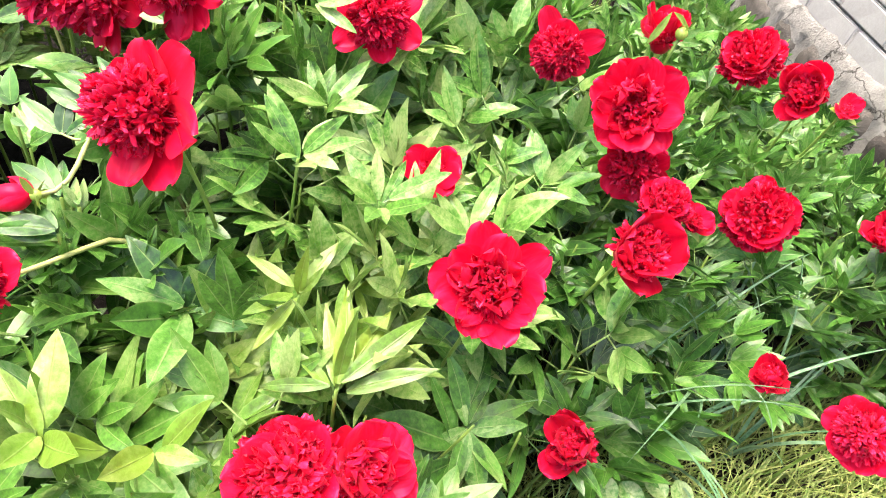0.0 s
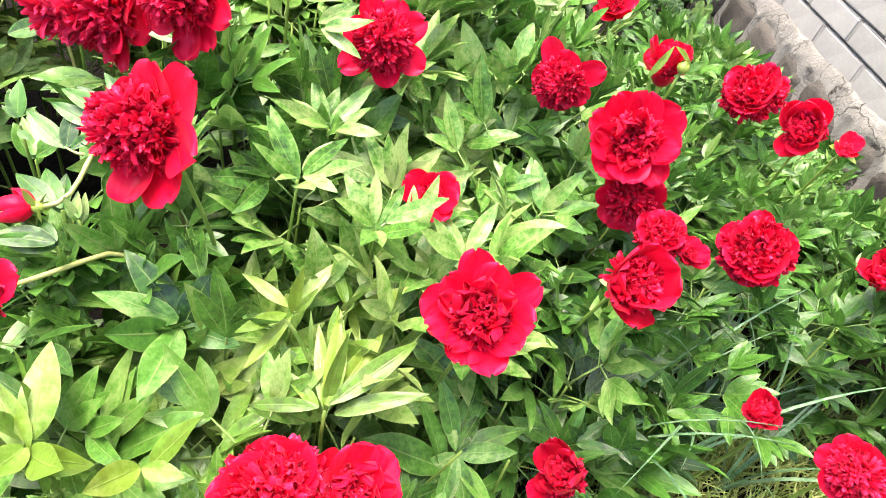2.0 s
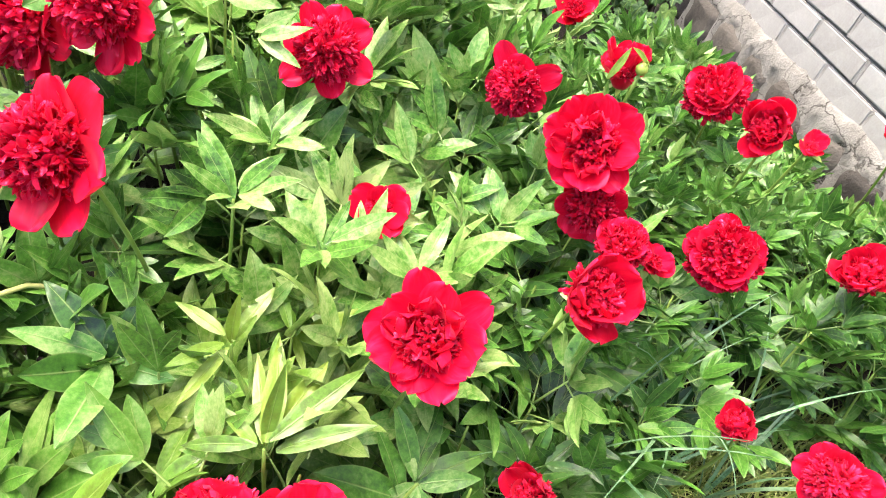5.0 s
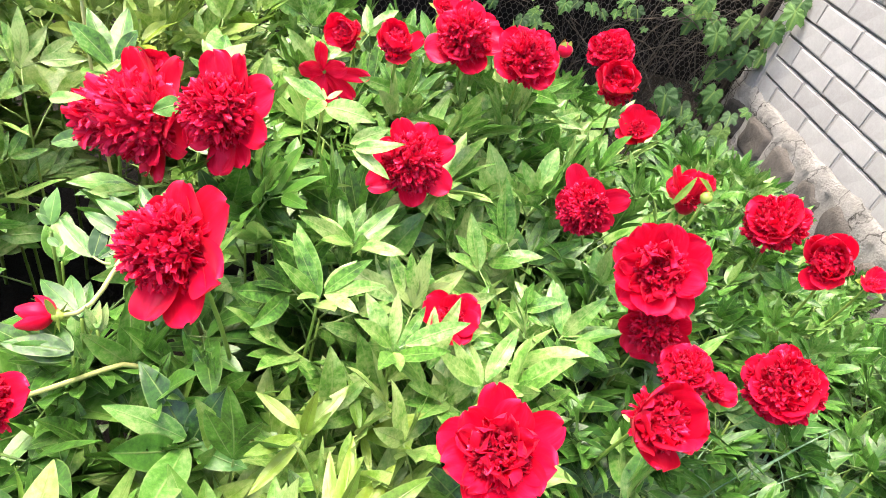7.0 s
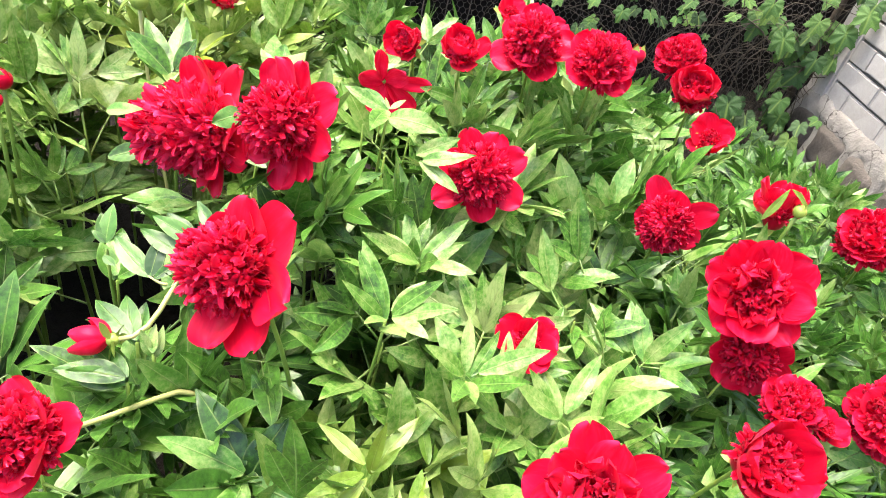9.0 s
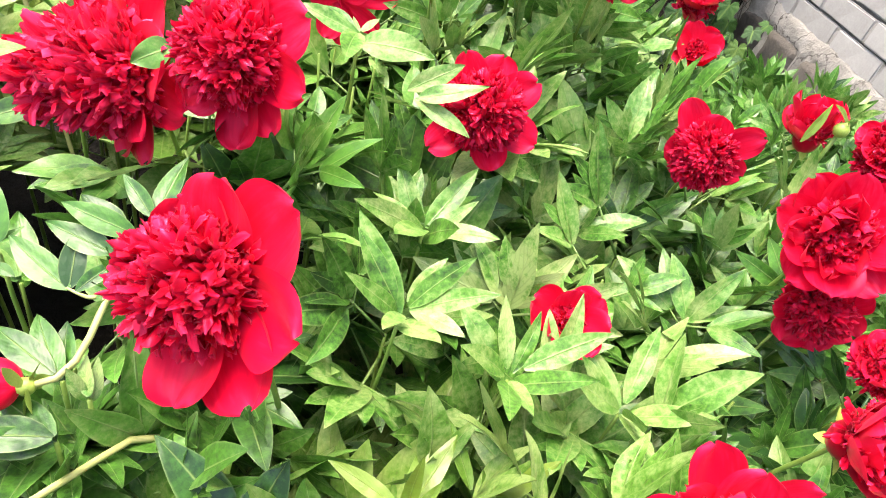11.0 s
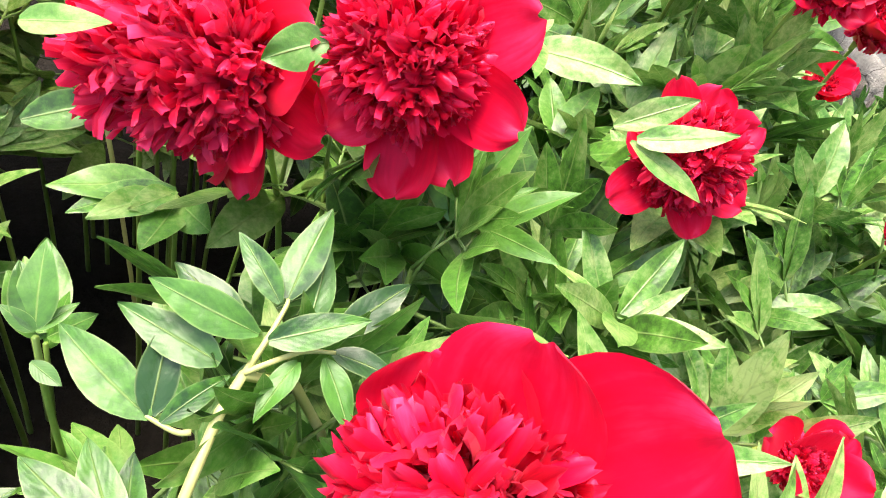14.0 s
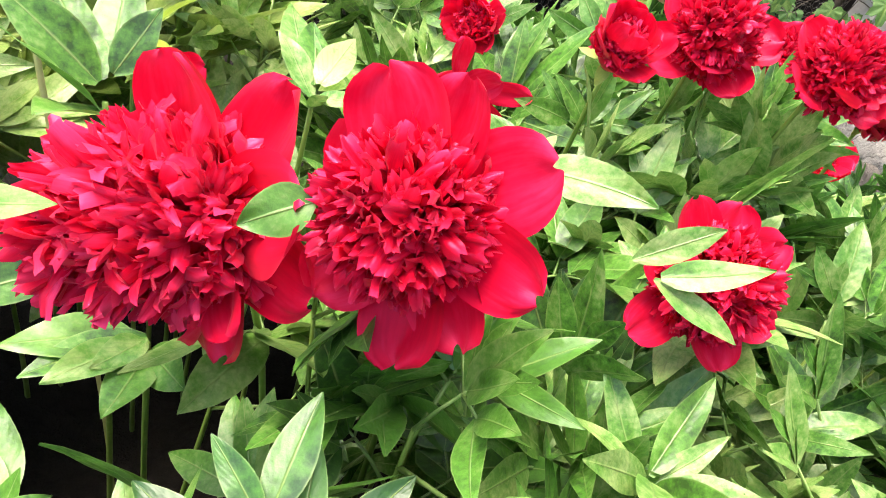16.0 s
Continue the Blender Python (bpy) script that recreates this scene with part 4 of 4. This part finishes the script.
# ---- single shoots that stand out from the bed ----
def sprig(at, tips, pale, yellow, label, seed, ratio=0.28, lift=0.04, roots=()):
    """A shoot with leaflets from its head to the tips."""
    rnd = random.Random(seed)
    at = Vector(at)
    foot = Vector((at.x + rnd.uniform(-0.04, 0.04), at.y + 0.04, GROUND))
    th = thing("peony_shoot", foot, label, "plant", "single peony shoots")
    bm = bmesh.new()
    pts = curve_points(foot - Vector((0, 0, 0.02)), foot + Vector((0, 0, 0.25)), at - Vector((0, 0, 0.15)), at, 9)
    tube(bm, [p - foot for p in pts], [0.0038 - 0.0002 * k for k in range(10)], 6)
    part("stem", mesh_of(bm, "stem", STEM), th)
    for k, tip in enumerate(tips):
        tip = Vector(tip)
        start = Vector(roots[k]) if roots else at + (tip - at) * rnd.uniform(0.0, 0.14) + Vector((0, 0, rnd.uniform(-0.01, 0.01)))
        tip = tip + Vector((0, 0, rnd.uniform(-lift, lift * 0.6)))
        ln = (tip - start).length
        me, m = leaf_between(start, tip, min(ln * ratio, 0.036) * rnd.uniform(0.85, 1.15), (rnd.uniform(-0.35, 0.25), rnd.uniform(-0.7, -0.1), 1), rnd, rnd.uniform(0.05, 0.35))
        ob = part("leaflet", me, th, Matrix.Translation(-foot) @ m)
        ob.color = (pale + rnd.uniform(-0.12, 0.12), yellow * rnd.uniform(0.4, 1.2), 0, 1)
    return th, foot


YELLOW = "yellow-green peony shoot with a star of narrow leaflets"
sprig((-0.554, 0.634, 0.655), [(-0.615, 0.682, 0.70), (-0.531, 0.703, 0.71), (-0.505, 0.687, 0.70), (-0.619, 0.586, 0.69), (-0.607, 0.562, 0.68), (-0.526, 0.642, 0.72), (-0.553, 0.657, 0.73)], 0.38, 0.46, YELLOW, 1, 0.24)
sprig((-0.516, 0.498, 0.665), [(-0.567, 0.548, 0.71), (-0.524, 0.602, 0.72), (-0.493, 0.597, 0.71), (-0.449, 0.593, 0.70), (-0.414, 0.565, 0.70), (-0.403, 0.510, 0.69), (-0.507, 0.546, 0.73), (-0.600, 0.520, 0.68)], 0.38, 0.44, YELLOW, 2, 0.21)
sprig((-0.485, 0.655, 0.64), [(-0.407, 0.662, 0.68), (-0.428, 0.62, 0.67), (-0.471, 0.598, 0.68), (-0.488, 0.654, 0.69), (-0.505, 0.722, 0.70)], 0.38, 0.5, YELLOW, 3, 0.25)
sprig((-0.796, 0.455, 0.66), [(-0.841, 0.518, 0.72), (-0.788, 0.548, 0.73), (-0.808, 0.40, 0.71), (-0.737, 0.39, 0.72), (-0.729, 0.416, 0.72)], 0.40, 0.40, "large-leaved light green peony shoot", 4, 0.40)
sprig((-0.684, 0.636, 0.62), [(-0.749, 0.707, 0.66), (-0.777, 0.651, 0.66), (-0.655, 0.682, 0.66), (-0.615, 0.599, 0.65), (-0.753, 0.576, 0.66), (-0.70, 0.507, 0.67)], 0.3, 0.0, "green peony shoot with broad leaflets", 5, 0.46)
near, foot = sprig((-0.778, 0.822, 0.760), [(-0.837, 0.834, 0.802), (-0.852, 0.833, 0.785), (-0.824, 0.857, 0.80), (-0.796, 0.875, 0.805), (-0.749, 0.897, 0.816), (-0.744, 0.879, 0.80), (-0.724, 0.83, 0.80), (-0.697, 0.869, 0.79), (-0.878, 0.822, 0.767), (-0.824, 0.83, 0.785), (-0.793, 0.807, 0.775), (-0.778, 0.781, 0.768), (-0.725, 0.784, 0.763), (-0.697, 0.811, 0.77)], 0.17, 0.0, "glossy fresh green peony shoot with pointed leaflets", 6, 0.36, 0.003,
      [(-0.78, 0.822, 0.785), (-0.797, 0.809, 0.775), (-0.788, 0.822, 0.785), (-0.771, 0.84, 0.79), (-0.767, 0.843, 0.79), (-0.756, 0.828, 0.78), (-0.775, 0.818, 0.785), (-0.738, 0.833, 0.775), (-0.826, 0.787, 0.755), (-0.826, 0.788, 0.755), (-0.821, 0.784, 0.755), (-0.758, 0.814, 0.775), (-0.744, 0.818, 0.775), (-0.74, 0.822, 0.775)])
for name, line in (("stalk", ((-0.785, 0.806, 0.770), (-0.776, 0.820, 0.782), (-0.768, 0.838, 0.789), (-0.767, 0.843, 0.790))), ("stalk", ((-0.785, 0.806, 0.772), (-0.763, 0.816, 0.777), (-0.752, 0.820, 0.777), (-0.738, 0.822, 0.775))), ("stalk", ((-0.806, 0.782, 0.752), (-0.812, 0.781, 0.753), (-0.820, 0.784, 0.754), (-0.828, 0.788, 0.755)))):
    bm = bmesh.new()
    fine = flowing([Vector(p) - foot for p in line], 5)
    tube(bm, fine, [0.0019 - 0.0008 * k / len(fine) for k in range(len(fine))], 6)
    part(name, mesh_of(bm, name, PALESTEM), near)
sprig((-0.321, 0.528, 0.50), [(-0.39, 0.494, 0.49), (-0.362, 0.447, 0.47), (-0.341, 0.46, 0.46), (-0.298, 0.443, 0.46), (-0.266, 0.454, 0.47), (-0.283, 0.584, 0.53), (-0.335, 0.577, 0.54), (-0.233, 0.538, 0.52), (-0.215, 0.573, 0.52)], 0.42, 0.08, "drooping light green peony shoot over bare soil", 7, 0.34, 0.02)
sprig((-0.697, 0.448, 0.63), [(-0.637, 0.476, 0.69), (-0.650, 0.425, 0.66), (-0.735, 0.402, 0.68)], 0.45, 0.5, "yellowing broad peony leaves", 8, 0.46, 0.01)
sprig((-0.890, 1.100, 0.83), [(-0.935, 1.056, 0.88), (-0.950, 1.110, 0.89), (-0.890, 1.185, 0.90), (-0.905, 1.030, 0.86), (-0.860, 1.120, 0.90), (-0.945, 1.160, 0.89)], 0.40, 0.06, "broad-leaved green peony shoot", 9, 0.46, 0.01)
sprig((-0.915, 1.325, 0.775), [(-0.970, 1.290, 0.815), (-0.960, 1.385, 0.83), (-0.880, 1.390, 0.83), (-0.855, 1.325, 0.82), (-0.905, 1.262, 0.81), (-0.940, 1.340, 0.84), (-0.875, 1.280, 0.82)], 0.5, 0.8, YELLOW, 10, 0.30)
sprig((-0.86, 1.52, 0.78), [(-0.91, 1.49, 0.83), (-0.90, 1.58, 0.84), (-0.82, 1.58, 0.84), (-0.80, 1.52, 0.83), (-0.85, 1.46, 0.82)], 0.5, 0.8, YELLOW, 11, 0.30)
sprig((-0.588, 1.114, 0.84), [(-0.628, 1.158, 0.862), (-0.657, 1.125, 0.862), (-0.595, 1.139, 0.862), (-0.562, 1.139, 0.862), (-0.531, 1.094, 0.862), (-0.507, 1.055, 0.862), (-0.617, 1.021, 0.862)], 0.56, 0.04, "pale variegated peony shoot before a faded bloom", 12, 0.33, 0.012)
sprig((-0.822, 0.69, 0.69), [(-0.882, 0.697, 0.7), (-0.895, 0.693, 0.7), (-0.871, 0.726, 0.7), (-0.833, 0.718, 0.7), (-0.882, 0.682, 0.7)], 0.24, 0.0, "fresh green peony leaf spread beside an opening bud", 13, 0.36, 0.004)
sprig((-0.827, 0.738, 0.7), [(-0.89, 0.787, 0.705), (-0.836, 0.793, 0.705), (-0.862, 0.799, 0.705), (-0.849, 0.755, 0.705)], 0.22, 0.0, "fresh green peony leaf above an opening bud", 14, 0.36, 0.004)
sprig((-0.802, 0.714, 0.71), [(-0.809, 0.74, 0.735), (-0.818, 0.725, 0.735), (-0.795, 0.738, 0.735)], 0.85, 0.0, "peony leaf showing its pale grey-green underside", 15, 0.36, 0.003)
sprig((-0.757, 1.162, 0.83), [(-0.785, 1.282, 0.855), (-0.756, 1.257, 0.855), (-0.723, 1.236, 0.855), (-0.72, 1.141, 0.855), (-0.751, 1.135, 0.855), (-0.797, 1.141, 0.855), (-0.788, 1.206, 0.855)], 0.58, 0.03, "pale mottled broad-leaved peony shoot", 16, 0.42, 0.01)
sprig((-0.85, 1.05, 0.66), [(-0.941, 1.023, 0.68), (-0.923, 1.001, 0.68), (-0.903, 0.989, 0.68), (-0.879, 1.005, 0.68), (-0.816, 0.991, 0.68), (-0.857, 0.971, 0.68)], 0.40, 0.06, "light green peony shoot over the bare soil", 17, 0.44, 0.006)
sprig((-0.922, 0.932, 0.6), [(-0.937, 1.014, 0.63), (-0.945, 0.992, 0.63), (-0.909, 0.961, 0.63), (-0.885, 0.94, 0.63), (-0.957, 0.972, 0.63)], 0.36, 0.04, "broad-leaved green peony shoot beside the bare soil", 18, 0.44, 0.006)
sprig((-0.893, 0.842, 0.735), [(-0.893, 0.868, 0.785), (-0.871, 0.847, 0.765), (-0.903, 0.86, 0.775), (-0.906, 0.836, 0.77), (-0.871, 0.807, 0.745)], 0.18, 0.03, "broad-leaved green peony shoot at the edge of the bare soil", 19, 0.44, 0.003, [(-0.888, 0.831, 0.757), (-0.888, 0.831, 0.757), (-0.888, 0.831, 0.757), (-0.888, 0.831, 0.757), (-0.888, 0.82, 0.745)])
sprig((0.480, 1.690, 0.585), [(0.440, 1.670, 0.640), (0.468, 1.720, 0.660), (0.505, 1.715, 0.655), (0.530, 1.680, 0.630), (0.490, 1.640, 0.625), (0.545, 1.720, 0.620)], 0.36, 0.05, "small green peony shoot standing up before the plinth", 20, 0.34, 0.01)
sprig((-0.56, 0.775, 0.75), [(-0.483, 0.765, 0.804), (-0.605, 0.817, 0.811), (-0.545, 0.705, 0.798), (-0.522, 0.815, 0.792), (-0.616, 0.763, 0.811), (-0.511, 0.736, 0.777), (-0.595, 0.846, 0.814), (-0.584, 0.724, 0.79), (-0.505, 0.795, 0.818)], 0.56, 0.06, "pale mottled peony shoot with a star of leaflets", 21, 0.28, 0.006)
sprig((-0.52, 0.9, 0.74), [(-0.461, 0.911, 0.766), (-0.572, 0.932, 0.77), (-0.51, 0.834, 0.805), (-0.46, 0.963, 0.779), (-0.604, 0.882, 0.796), (-0.448, 0.869, 0.767), (-0.55, 0.968, 0.779), (-0.568, 0.832, 0.791)], 0.56, 0.06, "pale mottled peony shoot with a star of leaflets", 22, 0.28, 0.006)
sprig((-0.455, 0.735, 0.71), [(-0.37, 0.75, 0.775), (-0.501, 0.794, 0.754), (-0.449, 0.676, 0.744), (-0.416, 0.783, 0.755), (-0.513, 0.736, 0.767), (-0.396, 0.694, 0.768), (-0.466, 0.791, 0.77), (-0.488, 0.666, 0.763)], 0.56, 0.06, "pale mottled peony shoot with a star of leaflets", 23, 0.28, 0.006)
sprig((-0.33, 0.72, 0.675), [(-0.248, 0.727, 0.708), (-0.383, 0.752, 0.73), (-0.336, 0.64, 0.707), (-0.287, 0.786, 0.734), (-0.413, 0.708, 0.744), (-0.276, 0.672, 0.743), (-0.354, 0.785, 0.714), (-0.347, 0.665, 0.734)], 0.56, 0.06, "pale mottled peony shoot with a star of leaflets", 24, 0.28, 0.006)



def weed(at, spots, seed):
    """A low weed with pale rounded leaves on short stalks."""
    rnd = random.Random(seed)
    th = thing("weed", (at[0], at[1], GROUND), "low weed with pale rounded leaves in the grass", "weed")
    for q, p in enumerate(spots):
        goal = Vector(p) - th.location
        bm = bmesh.new()
        tube(bm, curve_points((0, 0, -0.01), (0, 0, goal.z * 0.6), goal * 0.8, goal, 5), [0.0016] * 6, 5)
        part("stalk", mesh_of(bm, "stalk", STEM), th)
        bm = bmesh.new()
        rows = []
        for i in range(8):
            v = i / 7
            w = 0.019 * math.sqrt(max(0.02, 1 - (2 * v - 1) ** 2))
            rows.append([(0.046 * (v - 0.5), u * w, 0.004 * abs(u) - 0.006 * v * v) for u in (-1, -0.5, 0, 0.5, 1)])
        sheet(bm, rows)
        face = Vector((rnd.uniform(-0.5, 0.1), rnd.uniform(-0.6, -0.2), 1)).normalized()
        x = Vector((rnd.uniform(-1, 1), 1, 0.3)).normalized()
        y = face.cross(x).normalized()
        ob = part("leaf", mesh_of(bm, "leaf", LEAF), th, Matrix.Translation(goal) @ Matrix((y.cross(face), y, face)).transposed().to_4x4())
        ob.color = (0.72, 0.0, 0, 1)


weed((-0.006, 0.518), [(-0.009, 0.536, 0.33), (-0.047, 0.5, 0.33), (-0.006, 0.488, 0.33), (0.045, 0.499, 0.33), (0.086, 0.482, 0.33)], 31)


# ---- grass in front of the bed ----
def grass():
    rnd = random.Random(9)
    bm = bmesh.new()
    for k in range(7500):
        x = rnd.uniform(-0.25, 1.12)
        y = rnd.uniform(0.05, 0.82)
        if y < 0.5 - 0.5 * (x + 0.25) and rnd.random() < 0.2:
            continue
        ln = rnd.uniform(0.08, 0.22)
        a, b = rnd.uniform(0, 6.3), rnd.uniform(0.3, 1.3)
        w = rnd.uniform(0.0012, 0.0028)
        d, s = Vector((math.cos(a), math.sin(a), 0)), Vector((-math.sin(a), math.cos(a), 0)) * w
        rows = []
        for i in range(5):
            v = i / 4
            p = Vector((x, y, GROUND)) + d * ln * b * 0.6 * v * v + Vector((0, 0, ln * v * (1 - 0.45 * b * v)))
            q = s * (1 - v ** 1.6 * 0.94)
            rows.append([p - q, p + q])
        sheet(bm, rows)
    ob = tagged(new("grass", mesh_of(bm, "grass", GRASS)), "thin mixed green and dry grass before the bed", "grass", kind="stuff")
    ob.color = (0.60, 0.10, 0, 1)


def couch_grass(x, y, blades, seed, tall):
    """Long arching bluish blades from one root."""
    rnd = random.Random(seed)
    th = thing("grass_tuft", (x, y, GROUND), "tuft of long arching bluish-green grass blades", "grass", "long grass tufts")
    for k in range(blades):
        ln, a, b = tall * rnd.uniform(0.7, 1.15), rnd.uniform(0, 6.3), rnd.uniform(0.25, 0.8)
        w = rnd.uniform(0.003, 0.0055)
        d, s = Vector((math.cos(a), math.sin(a), 0)), Vector((-math.sin(a), math.cos(a), 0.2)) * w
        bm = bmesh.new()
        rows = []
        for i in range(13):
            v = i / 12
            p = d * ln * b * v ** 1.8 + Vector((0, 0, ln * (v - 0.55 * b * v ** 3)))
            q = s * (1 - v ** 2.2 * 0.96)
            rows.append([p - q, p + Vector((0, 0, -w * 0.5)), p + q])
        sheet(bm, rows)
        ob = part("blade", mesh_of(bm, "blade", BLUEGRASS), th)
        ob.color = (rnd.uniform(0.35, 0.75), 0, 0, 1)


grass()
for k, (x, y, n, tall) in enumerate(((0.02, 0.68, 12, 0.68), (0.12, 0.62, 10, 0.60), (0.22, 0.70, 11, 0.66), (0.34, 0.62, 8, 0.52), (-0.06, 0.64, 9, 0.62))):
    couch_grass(x, y, n, 900 + k, tall)
